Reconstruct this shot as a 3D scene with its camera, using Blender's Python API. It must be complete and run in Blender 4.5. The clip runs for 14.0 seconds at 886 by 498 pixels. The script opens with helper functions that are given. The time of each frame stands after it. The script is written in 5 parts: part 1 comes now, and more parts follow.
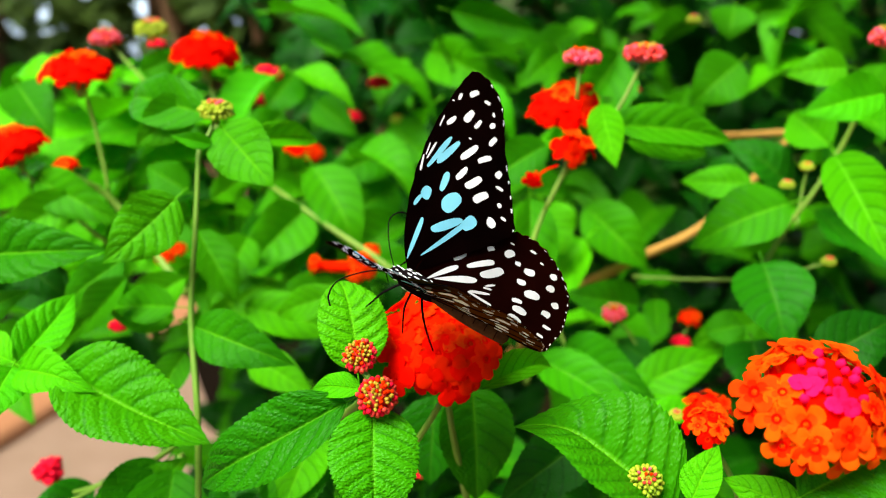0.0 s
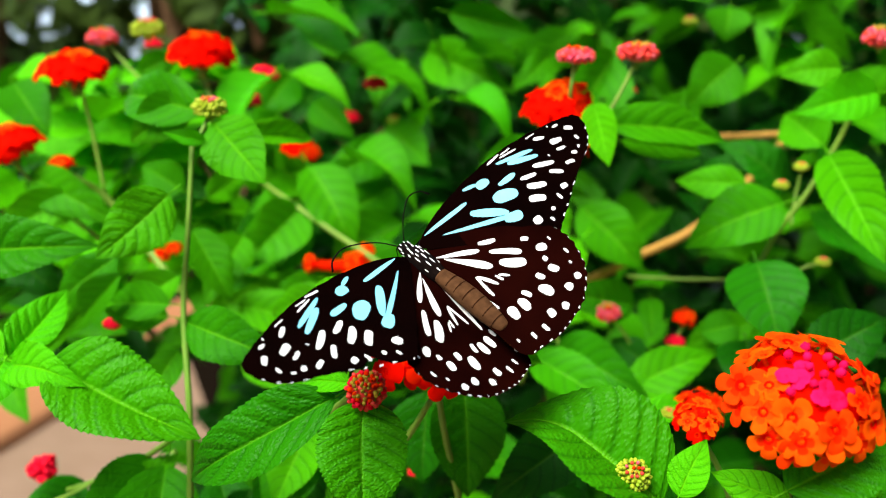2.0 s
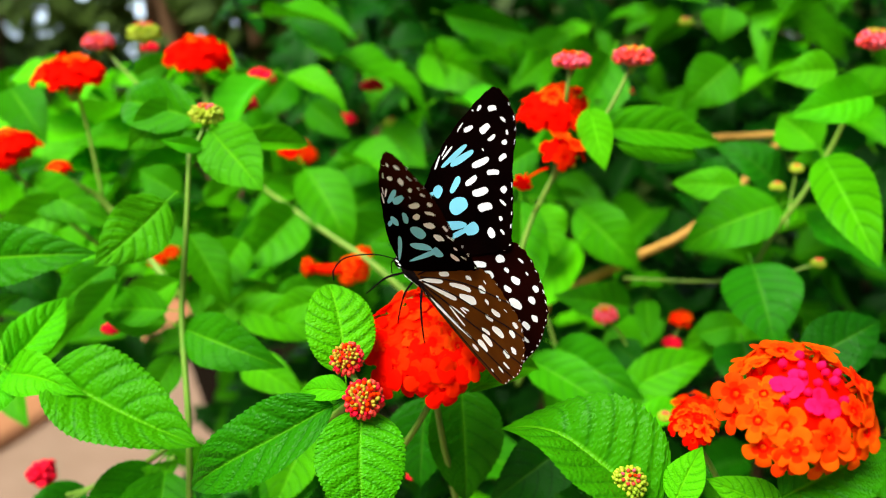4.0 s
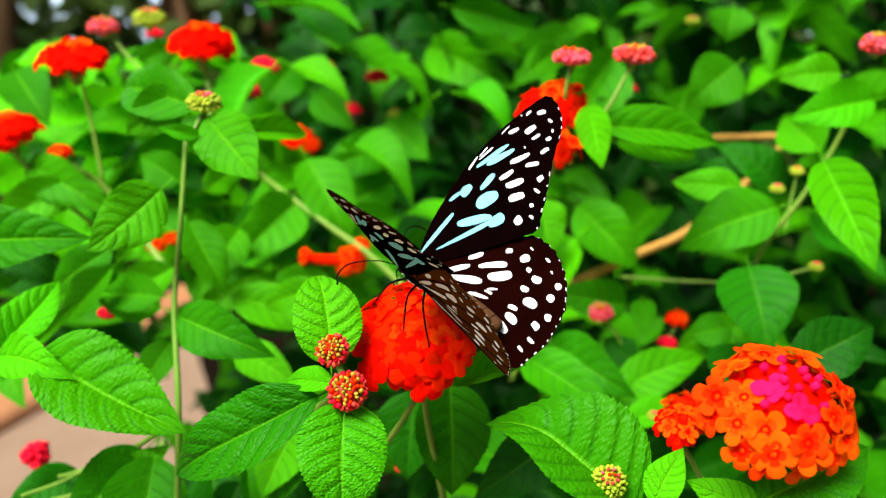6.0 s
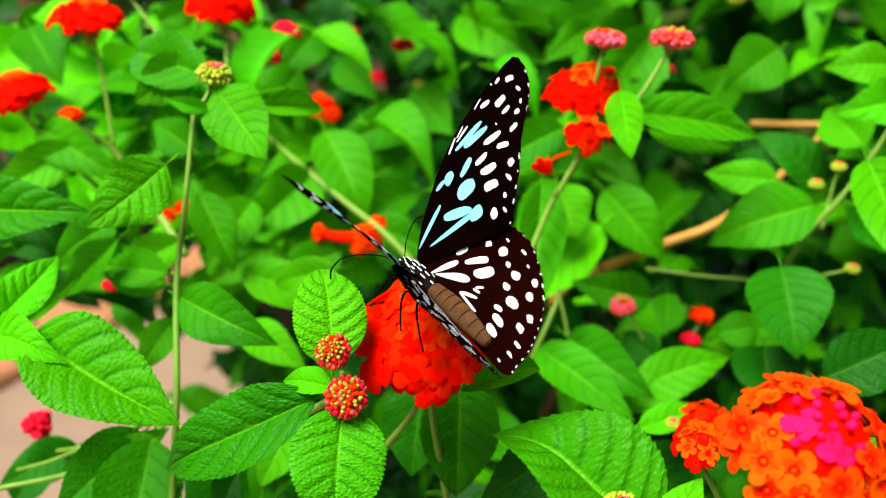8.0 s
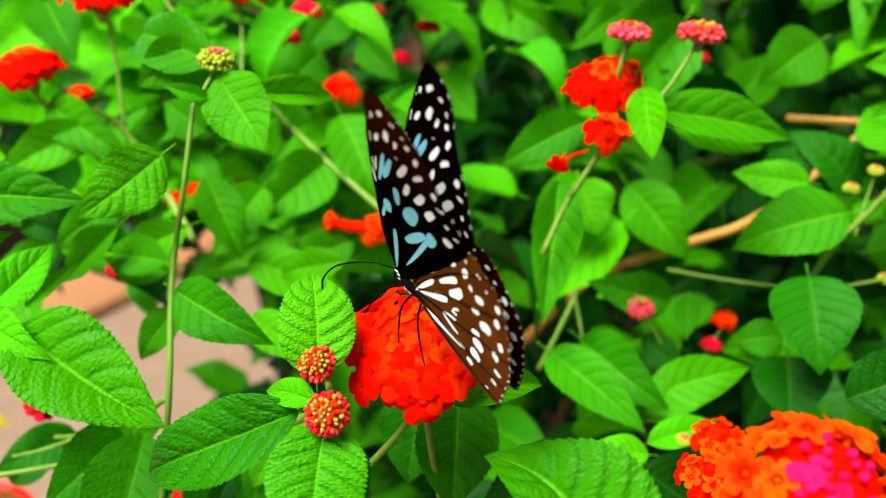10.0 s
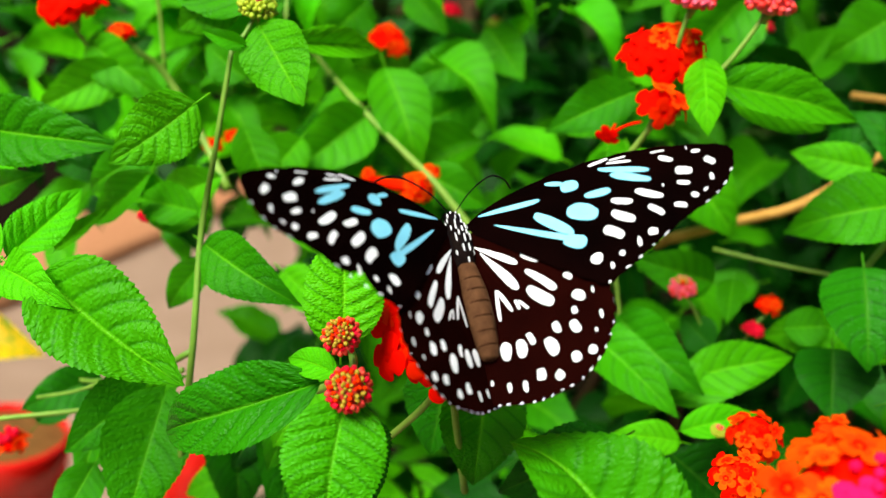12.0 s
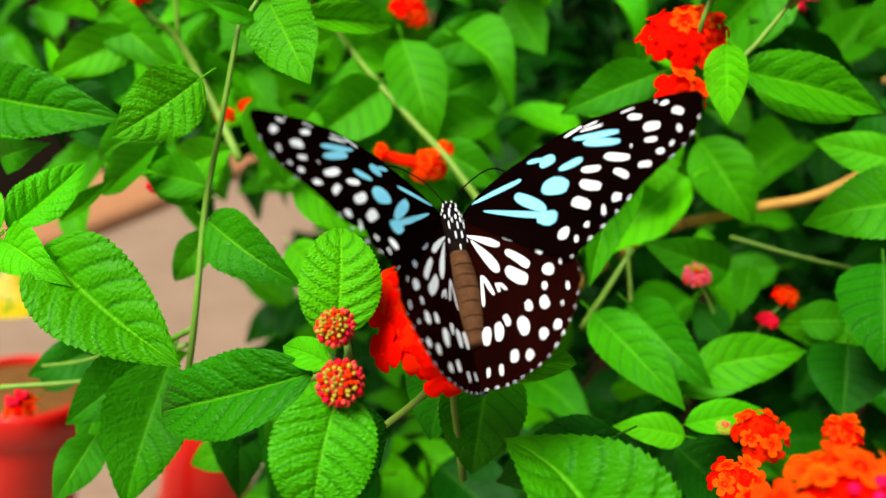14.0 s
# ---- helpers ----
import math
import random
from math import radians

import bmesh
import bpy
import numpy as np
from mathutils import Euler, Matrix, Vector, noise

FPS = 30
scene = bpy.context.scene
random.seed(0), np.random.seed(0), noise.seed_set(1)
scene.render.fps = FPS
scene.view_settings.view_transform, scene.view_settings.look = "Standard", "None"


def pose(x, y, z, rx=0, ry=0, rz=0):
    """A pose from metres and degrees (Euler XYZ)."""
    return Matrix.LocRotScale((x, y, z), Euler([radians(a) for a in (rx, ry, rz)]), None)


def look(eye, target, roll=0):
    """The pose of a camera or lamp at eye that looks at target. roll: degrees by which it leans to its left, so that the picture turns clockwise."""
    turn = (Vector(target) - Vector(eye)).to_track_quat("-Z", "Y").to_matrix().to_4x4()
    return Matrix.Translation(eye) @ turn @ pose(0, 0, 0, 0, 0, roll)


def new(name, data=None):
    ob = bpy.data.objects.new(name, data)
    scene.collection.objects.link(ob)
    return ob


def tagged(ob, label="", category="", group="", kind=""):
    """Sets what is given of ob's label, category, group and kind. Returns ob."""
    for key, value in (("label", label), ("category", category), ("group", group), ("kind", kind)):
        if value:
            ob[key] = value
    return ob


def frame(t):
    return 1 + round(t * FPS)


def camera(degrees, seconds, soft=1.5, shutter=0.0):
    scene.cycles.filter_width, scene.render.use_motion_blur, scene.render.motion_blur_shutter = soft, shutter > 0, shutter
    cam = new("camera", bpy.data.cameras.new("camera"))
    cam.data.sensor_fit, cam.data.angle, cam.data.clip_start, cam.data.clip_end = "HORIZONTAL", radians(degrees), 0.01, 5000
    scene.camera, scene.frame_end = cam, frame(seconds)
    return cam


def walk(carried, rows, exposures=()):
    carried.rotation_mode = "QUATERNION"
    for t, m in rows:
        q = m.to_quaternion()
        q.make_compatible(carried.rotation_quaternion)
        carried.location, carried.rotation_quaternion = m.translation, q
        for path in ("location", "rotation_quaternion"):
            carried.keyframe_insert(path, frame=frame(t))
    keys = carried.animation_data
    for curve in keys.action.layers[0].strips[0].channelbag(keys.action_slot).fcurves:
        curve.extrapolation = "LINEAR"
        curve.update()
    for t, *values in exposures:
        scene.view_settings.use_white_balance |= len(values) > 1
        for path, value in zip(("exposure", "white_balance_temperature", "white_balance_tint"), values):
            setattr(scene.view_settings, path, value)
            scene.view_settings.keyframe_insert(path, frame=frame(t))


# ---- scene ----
cam = camera(52.89, 14.0, soft=1.1)
cam.data.dof.use_dof = True
cam.data.dof.focus_distance = 0.178
cam.data.dof.aperture_fstop = 14.5
PATH = [
    (0, (0.01276, 0.00212, 1.01518), (0.00626, 0.49608, 0.938), 0.98),
    (0.5, (0.01249, 0.00267, 1.01612), (0.00647, 0.49654, 0.9383), 0.89),
    (1, (0.01337, 0.00225, 1.01498), (0.0073, 0.49639, 0.93889), 0.76),
    (1.5, (0.01428, 0.00193, 1.0129), (0.00787, 0.49629, 0.93826), 1.12),
    (2, (0.01516, 0.00142, 1.01315), (0.0081, 0.4958, 0.93873), 1.11),
    (2.5, (0.01439, 0.00129, 1.01459), (0.00828, 0.49569, 0.94026), 0.97),
    (3, (0.0143, 0.00148, 1.01596), (0.00873, 0.4957, 0.94036), 0.81),
    (5.5, (0.01888, -0.00049, 1.01591), (0.01129, 0.4934, 0.93833), 1.49),
    (6, (0.01968, 0.00072, 1.01664), (0.00913, 0.49399, 0.93552), 2.28),
    (6.5, (0.01965, 0.00332, 1.01632), (0.00593, 0.49567, 0.93033), 3.04),
    (7, (0.01946, 0.00641, 1.01697), (0.00303, 0.49776, 0.92582), 3.76),
    (7.5, (0.01995, 0.01064, 1.01952), (0.00023, 0.50065, 0.92203), 4.22),
    (10, (0.0279, 0.02663, 1.02732), (-0.01325, 0.5106, 0.90865), 5.99),
    (10.5, (0.02703, 0.03013, 1.02835), (-0.01764, 0.51204, 0.90278), 6.93),
    (11, (0.02511, 0.03275, 1.02976), (-0.02012, 0.51226, 0.8955), 7.99),
    (11.5, (0.0261, 0.03454, 1.03001), (-0.02588, 0.51095, 0.88743), 8.58),
    (12, (0.02691, 0.03609, 1.02901), (-0.03116, 0.51042, 0.8819), 8.96),
    (12.5, (0.02939, 0.03763, 1.03044), (-0.03317, 0.50983, 0.87839), 9.52),
    (13, (0.03103, 0.03826, 1.03277), (-0.03355, 0.50912, 0.87749), 9.81),
    (13.5, (0.03087, 0.0397, 1.03326), (-0.03544, 0.50848, 0.87248), 9.94),
    (14, (0.02967, 0.04227, 1.03324), (-0.03718, 0.50837, 0.86508), 10.40),
]
walk(cam, [(t, look(eye, target, roll)) for t, eye, target, roll in PATH], exposures=[(0.0, 0.80), (1.0, 0.82), (1.6, 0.74), (2.2, 0.62), (2.6, 0.63), (3.0, 0.74), (5.5, 0.77), (7.5, 0.88), (10.5, 0.80), (12.0, 0.68), (14.0, 0.58)])

# ---- world and sun ----
world = bpy.data.worlds.new("overcast_sky")
scene.world = world
world.use_nodes = True
wn = world.node_tree.nodes
sky = wn.new("ShaderNodeTexSky")
sky.sky_type = "NISHITA"
sky.sun_disc = False
sky.sun_elevation = radians(51)
sky.sun_rotation = radians(210)
sky.air_density, sky.dust_density = 1.2, 4.0
wn["Background"].inputs["Strength"].default_value = 0.038
world.node_tree.links.new(sky.outputs["Color"], wn["Background"].inputs["Color"])
sun = new("sun", bpy.data.lights.new("sun", "SUN"))
sun.data.energy = 5.0
sun.data.angle = radians(35)
sun.data.color = (1.0, 0.96, 0.88)
sun.matrix_basis = look((-1.0, -1.35, 3.2), (0, 0.2, 0.9))


# ---- materials ----
def shader(name, rough=0.5, spec=0.4):
    m = bpy.data.materials.new(name)
    m.use_nodes = True
    b = m.node_tree.nodes["Principled BSDF"]
    b.inputs["Roughness"].default_value = rough
    b.inputs["Specular IOR Level"].default_value = spec
    return m, m.node_tree.nodes, m.node_tree.links, b


def calc(n, l, op, a, b=None, clamp=False):
    k = n.new("ShaderNodeMath")
    k.operation, k.use_clamp = op, clamp
    for i, v in enumerate((a, b)):
        if v is None:
            continue
        if isinstance(v, (int, float)):
            k.inputs[i].default_value = v
        else:
            l.new(v, k.inputs[i])
    return k.outputs[0]


def blend(n, l, f, a, b):
    k = n.new("ShaderNodeMix")
    k.data_type = "RGBA"
    for sock, v in ((k.inputs[0], f), (k.inputs[6], a), (k.inputs[7], b)):
        if isinstance(v, (int, float)):
            sock.default_value = v
        elif isinstance(v, tuple):
            sock.default_value = (*v, 1)
        else:
            l.new(v, sock)
    return k.outputs[2]


def noise_tex(n, l, scale, detail=4, coord=None):
    k = n.new("ShaderNodeTexNoise")
    k.inputs["Scale"].default_value, k.inputs["Detail"].default_value = scale, detail
    if coord is not None:
        l.new(coord, k.inputs["Vector"])
    return k.outputs["Fac"]


def add_bump(n, l, b, height, strength, distance):
    k = n.new("ShaderNodeBump")
    k.inputs["Strength"].default_value, k.inputs["Distance"].default_value = strength, distance
    l.new(height, k.inputs["Height"])
    l.new(k.outputs[0], b.inputs["Normal"])


def leaf_material(name, deep, fresh, rough=0.42, see_through=0.3, vein=0.4):
    """Green leaf: paler midrib, side veins darkened like shaded creases, puckered skin, hue that varies from leaf to
    leaf.
    """
    m, n, l, b = shader(name, rough, 0.08)
    uv = n.new("ShaderNodeUVMap").outputs[0]
    sep = n.new("ShaderNodeSeparateXYZ")
    l.new(uv, sep.inputs[0])
    across = calc(n, l, "ABSOLUTE", calc(n, l, "SUBTRACT", sep.outputs[0], 0.5))
    phase = calc(n, l, "SUBTRACT", calc(n, l, "MULTIPLY", calc(n, l, "POWER", sep.outputs[1], 0.9), 7.5), calc(n, l, "MULTIPLY", calc(n, l, "POWER", calc(n, l, "MULTIPLY", across, 2.0), 1.3), 1.5))
    side = calc(n, l, "PINGPONG", phase, 0.5)
    side_vein = calc(n, l, "SUBTRACT", 1.0, calc(n, l, "MULTIPLY", side, 7.0), True)
    mid = calc(n, l, "SUBTRACT", 1.0, calc(n, l, "MULTIPLY", across, 30.0), True)
    veins = calc(n, l, "MAXIMUM", calc(n, l, "MULTIPLY", side_vein, 0.4), mid)
    furrow_shade = calc(n, l, "MULTIPLY", side_vein, calc(n, l, "SUBTRACT", 0.55, mid, True))
    rand = n.new("ShaderNodeObjectInfo").outputs["Random"]
    geo = n.new("ShaderNodeNewGeometry").outputs["Position"]
    blot = noise_tex(n, l, 55.0, 3, geo)
    tone = calc(n, l, "ADD", calc(n, l, "MULTIPLY", rand, 0.75), calc(n, l, "MULTIPLY", blot, 0.35), True)
    col = blend(n, l, tone, deep, fresh)
    # Crease shade along the side veins, painted as a darker green.
    col = blend(n, l, furrow_shade, col, (deep[0] * 0.7, deep[1] * 0.7, deep[2]))
    col = blend(n, l, calc(n, l, "MULTIPLY", mid, vein), col, (min(1, fresh[0] * 1.6 + 0.06), min(1, fresh[1] * 1.25 + 0.06), 0.012))
    l.new(col, b.inputs["Base Color"])
    scaled = n.new("ShaderNodeMapping")
    scaled.inputs["Scale"].default_value = (26, 54, 1)
    l.new(uv, scaled.inputs[0])
    cells = n.new("ShaderNodeTexVoronoi")
    cells.feature = "SMOOTH_F1"
    cells.inputs["Scale"].default_value = 1.0
    l.new(scaled.outputs[0], cells.inputs["Vector"])
    height = calc(n, l, "SUBTRACT", calc(n, l, "MULTIPLY", cells.outputs["Distance"], -0.5), calc(n, l, "MULTIPLY", veins, 0.25))
    add_bump(n, l, b, height, 0.75, 0.0010)
    thin = n.new("ShaderNodeBsdfTranslucent")
    l.new(blend(n, l, 0.35, col, fresh), thin.inputs["Color"])
    mix = n.new("ShaderNodeMixShader")
    mix.inputs[0].default_value = see_through
    l.new(b.outputs[0], mix.inputs[1])
    l.new(thin.outputs[0], mix.inputs[2])
    l.new(mix.outputs[0], n["Material Output"].inputs["Surface"])
    return m


def plain_material(name, a, c, scale=120.0, rough=0.5, spec=0.35, thin=0.0, bump=0.0, per_thing=0.35):
    """Two tones mixed by noise and by a chance per object; thin: share of light that passes through."""
    m, n, l, b = shader(name, rough, spec)
    geo = n.new("ShaderNodeNewGeometry").outputs["Position"]
    rand = n.new("ShaderNodeObjectInfo").outputs["Random"]
    grain = noise_tex(n, l, scale, 5, geo)
    f = calc(n, l, "ADD", calc(n, l, "MULTIPLY", rand, per_thing), calc(n, l, "MULTIPLY", calc(n, l, "SUBTRACT", grain, 0.2), 1.0), True)
    col = blend(n, l, f, a, c)
    l.new(col, b.inputs["Base Color"])
    if bump:
        add_bump(n, l, b, grain, bump, 0.3 / scale)
    if thin:
        k = n.new("ShaderNodeBsdfTranslucent")
        l.new(col, k.inputs["Color"])
        mix = n.new("ShaderNodeMixShader")
        mix.inputs[0].default_value = thin
        l.new(b.outputs[0], mix.inputs[1])
        l.new(k.outputs[0], mix.inputs[2])
        l.new(mix.outputs[0], n["Material Output"].inputs["Surface"])
    return m


GREEN = leaf_material("lantana_leaf_green", (0.012, 0.165, 0.001), (0.088, 0.50, 0.001), 0.42)
# Deep green taken near black: shade for inner leaves put into the colour.
DEEP_SHADE = leaf_material("lantana_leaf_deep_green", (0.0015, 0.036, 0.001), (0.014, 0.165, 0.001), 0.42, 0.08, 0.3)
MATURE = leaf_material("lantana_leaf_mature", (0.009, 0.135, 0.001), (0.052, 0.37, 0.001), 0.42, 0.2, 0.35)
FRESH = leaf_material("lantana_leaf_young", (0.045, 0.46, 0.001), (0.12, 0.64, 0.002), 0.45, 0.32)
STEM = plain_material("green_stem", (0.10, 0.26, 0.02), (0.22, 0.36, 0.04), 300, 0.5, 0.3, 0, 0.2)
BARK = plain_material("tan_woody_stem", (0.34, 0.17, 0.03), (0.58, 0.33, 0.07), 260, 0.7, 0.2, 0, 0.5)
RED = plain_material("red_petal", (0.94, 0.002, 0.0005), (0.97, 0.008, 0.0005), 260, 0.7, 0.01, 0.34)
SCARLET = plain_material("scarlet_petal", (0.92, 0.012, 0.0005), (0.96, 0.035, 0.001), 260, 0.7, 0.015, 0.4)
ORANGE = plain_material("orange_petal", (0.82, 0.040, 0.001), (0.90, 0.145, 0.002), 330, 0.7, 0.02, 0.3)
AMBER = plain_material("deep_orange_petal", (0.90, 0.022, 0.001), (0.95, 0.09, 0.002), 420, 0.7, 0.02, 0.3)
MAGENTA = plain_material("magenta_petal", (0.85, 0.004, 0.055), (0.92, 0.015, 0.17), 260, 0.7, 0.02, 0.3)
PINK = plain_material("pink_bud", (0.82, 0.03, 0.13), (0.88, 0.19, 0.19), 500, 0.5, 0.3, 0.1)
YELLOW = plain_material("yellow_green_bud", (0.22, 0.42, 0.012), (0.50, 0.54, 0.025), 500, 0.5, 0.3, 0.1)
OLIVE = plain_material("olive_bud", (0.30, 0.26, 0.012), (0.56, 0.34, 0.02), 500, 0.5, 0.3, 0.1)
CRIMSON = plain_material("crimson_bud", (0.86, 0.003, 0.018), (0.90, 0.008, 0.05), 300, 0.6, 0.1, 0.2)
WINE = plain_material("wine_red_bud", (0.62, 0.006, 0.03), (0.85, 0.09, 0.03), 600, 0.5, 0.3)
# Soil colour nearly black, standing in for shade in gaps between leaves.
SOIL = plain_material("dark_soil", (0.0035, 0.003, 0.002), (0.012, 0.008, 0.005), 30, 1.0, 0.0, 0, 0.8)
POT_SOIL = plain_material("brown_pot_soil", (0.10, 0.045, 0.012), (0.26, 0.12, 0.03), 60, 0.95, 0.05, 0, 0.8)
PAVING = plain_material("beige_paving", (0.21, 0.135, 0.085), (0.30, 0.205, 0.14), 9, 0.8, 0.2, 0, 0.2)
CLAY = plain_material("brown_edging", (0.30, 0.12, 0.05), (0.46, 0.22, 0.10), 40, 0.85, 0.2, 0, 0.4)
REDPAINT = plain_material("red_glazed_clay", (0.50, 0.005, 0.003), (0.72, 0.016, 0.008), 20, 0.22, 0.5, 0, 0.1)
WOOD = plain_material("dark_shrub_wood", (0.035, 0.020, 0.009), (0.085, 0.050, 0.022), 90, 0.85, 0.1, 0, 0.6)
TRUNK = plain_material("dark_tree_bark", (0.10, 0.055, 0.026), (0.26, 0.15, 0.075), 18, 0.9, 0.1, 0, 0.8)
FAR_LEAF = plain_material("far_tree_leaf", (0.010, 0.032, 0.003), (0.06, 0.11, 0.010), 4, 0.6, 0.2, 0.2)
CROTON, cn, cl, cb = shader("croton_leaf", 0.4, 0.3)
cuv = cn.new("ShaderNodeUVMap").outputs[0]
cmap = cn.new("ShaderNodeMapping")
cmap.inputs["Scale"].default_value = (4.0, 9.0, 1)
cl.new(cuv, cmap.inputs[0])
cf = calc(cn, cl, "MULTIPLY", calc(cn, cl, "SUBTRACT", noise_tex(cn, cl, 1.3, 3, cmap.outputs[0]), 0.50, True), 9.0, True)
cl.new(blend(cn, cl, cf, (0.80, 0.52, 0.004), (0.22, 0.36, 0.01)), cb.inputs["Base Color"])
WING_UP = plain_material("wing_black_brown", (0.0008, 0.0004, 0.0004), (0.005, 0.001, 0.0008), 90, 1.0, 0.0, 0, 0, 0)
WING_HIND = plain_material("wing_maroon_brown", (0.003, 0.0005, 0.0004), (0.016, 0.002, 0.0012), 90, 1.0, 0.0, 0, 0, 0)
WING_UNDER = plain_material("wing_underside_brown", (0.045, 0.012, 0.002), (0.17, 0.052, 0.006), 110, 1.0, 0.0, 0, 0, 0)
FORE_UNDER, un, ul, ub = shader("forewing_underside", 1.0, 0.0)
span = un.new("ShaderNodeSeparateXYZ")
ul.new(un.new("ShaderNodeTexCoord").outputs["Object"], span.inputs[0])
outer = calc(un, ul, "MULTIPLY", calc(un, ul, "SUBTRACT", calc(un, ul, "ABSOLUTE", span.outputs[0]), 0.026), 50.0, True)
outer = calc(un, ul, "MULTIPLY", outer, calc(un, ul, "ADD", noise_tex(un, ul, 130.0, 3), 0.25), True)
ul.new(blend(un, ul, outer, (0.0012, 0.0005, 0.0005), (0.045, 0.009, 0.004)), ub.inputs["Base Color"])
SPOT_WHITE = plain_material("white_wing_spot", (0.84, 0.88, 0.89), (0.92, 0.94, 0.95), 400, 0.8, 0.05, 0, 0, 0)
SPOT_BLUE = plain_material("pale_blue_wing_spot", (0.19, 0.61, 0.79), (0.27, 0.70, 0.85), 300, 0.9, 0.0, 0, 0, 0)
FUR_BLACK = plain_material("black_scales", (0.003, 0.0025, 0.003), (0.014, 0.010, 0.010), 900, 0.9, 0.0, 0, 0.3, 0)
FUR_BROWN = plain_material("brown_abdomen", (0.045, 0.019, 0.008), (0.15, 0.070, 0.028), 700, 0.8, 0.05, 0, 0.4, 0)
FUR_RING = plain_material("dark_brown_ring", (0.020, 0.008, 0.004), (0.045, 0.018, 0.008), 700, 0.9, 0.0, 0, 0.3, 0)
FUR_GREY = plain_material("grey_thorax", (0.003, 0.002, 0.002), (0.016, 0.010, 0.008), 700, 0.9, 0.0, 0, 0.3, 0)


# ---- mesh helpers ----
def mesh_of(name, verts, faces, mats, indices=None, uvs=None, smooth=True):
    me = bpy.data.meshes.new(name)
    me.from_pydata([tuple(v) for v in verts], [], faces)
    for m in mats:
        me.materials.append(m)
    if indices is not None:
        me.polygons.foreach_set("material_index", indices)
    if smooth:
        me.polygons.foreach_set("use_smooth", [True] * len(me.polygons))
    if uvs is not None:
        layer = me.uv_layers.new(name="UVMap")
        for loop in me.loops:
            layer.data[loop.index].uv = uvs[loop.vertex_index]
    me.update()
    return me


def piece(name, me, parent, m=None, label="", kind=""):
    ob = new(name, me)
    ob.parent = parent
    if m is not None:
        ob.matrix_basis = m
    return tagged(ob, label=label, kind=kind)


def thing(name, label, category, kind="", at=(0, 0, 0), group=""):
    ob = new(name)
    ob.location = at
    ob.empty_display_size = 0.02
    return tagged(ob, label=label, category=category, kind=kind, group=group)


def smooth_line(points, steps=6):
    """Catmull-Rom line through the given points."""
    p = [Vector(q) for q in points]
    p = [2 * p[0] - p[1], *p, 2 * p[-1] - p[-2]]
    out = []
    for i in range(1, len(p) - 2):
        for k in range(steps):
            t = k / steps
            a, b, c, d = p[i - 1:i + 3]
            out.append(0.5 * (2 * b + (c - a) * t + (2 * a - 5 * b + 4 * c - d) * t * t + (3 * b - a - 3 * c + d) * t ** 3))
    return out + [p[-2]]


def tube_data(points, r0, r1, sides=8, knots=0.0):
    """Vertices and faces of a round tapering tube along the points, closed at both ends."""
    verts, faces = [], []
    n = len(points)
    side = None
    for i, q in enumerate(points):
        ahead = (points[min(i + 1, n - 1)] - points[max(i - 1, 0)]).normalized()
        if side is None:
            side = ahead.orthogonal().normalized()
        side = (side - ahead * side.dot(ahead)).normalized()
        up = ahead.cross(side)
        r = r0 + (r1 - r0) * i / (n - 1)
        r *= 1 + knots * (0.5 + 0.5 * math.sin(i * 2.1))
        for k in range(sides):
            a = 2 * math.pi * k / sides
            verts.append(q + side * math.cos(a) * r + up * math.sin(a) * r)
    for i in range(n - 1):
        for k in range(sides):
            a, b = i * sides + k, i * sides + (k + 1) % sides
            faces.append((a, b, b + sides, a + sides))
    faces.append(tuple(range(sides))[::-1])
    faces.append(tuple(range((n - 1) * sides, n * sides)))
    return verts, faces


def tube(name, points, r0, r1, mat, parent, sides=8, label="", knots=0.0, steps=6):
    v, f = tube_data(smooth_line(points, steps), r0, r1, sides, knots)
    return piece(name, mesh_of(name, v, f, [mat]), parent, None, label)


def ball_data(centre, radii, rings=6, segs=10, turn=None):
    verts, faces = [], []
    c = Vector(centre)
    for i in range(rings + 1):
        a = math.pi * i / rings
        for k in range(segs):
            b = 2 * math.pi * k / segs
            q = Vector((radii[0] * math.sin(a) * math.cos(b), radii[1] * math.sin(a) * math.sin(b), radii[2] * math.cos(a)))
            verts.append(c + (turn @ q if turn else q))
    for i in range(rings):
        for k in range(segs):
            a, b = i * segs + k, i * segs + (k + 1) % segs
            faces.append((a, a + segs, b + segs, b))
    return verts, faces


def joined(chunks):
    """Chunks of (verts, faces, material index) made into one."""
    verts, faces, idx = [], [], []
    for v, f, m in chunks:
        o = len(verts)
        verts += v
        faces += [tuple(i + o for i in q) for q in f]
        idx += [m] * len(f)
    return verts, faces, idx


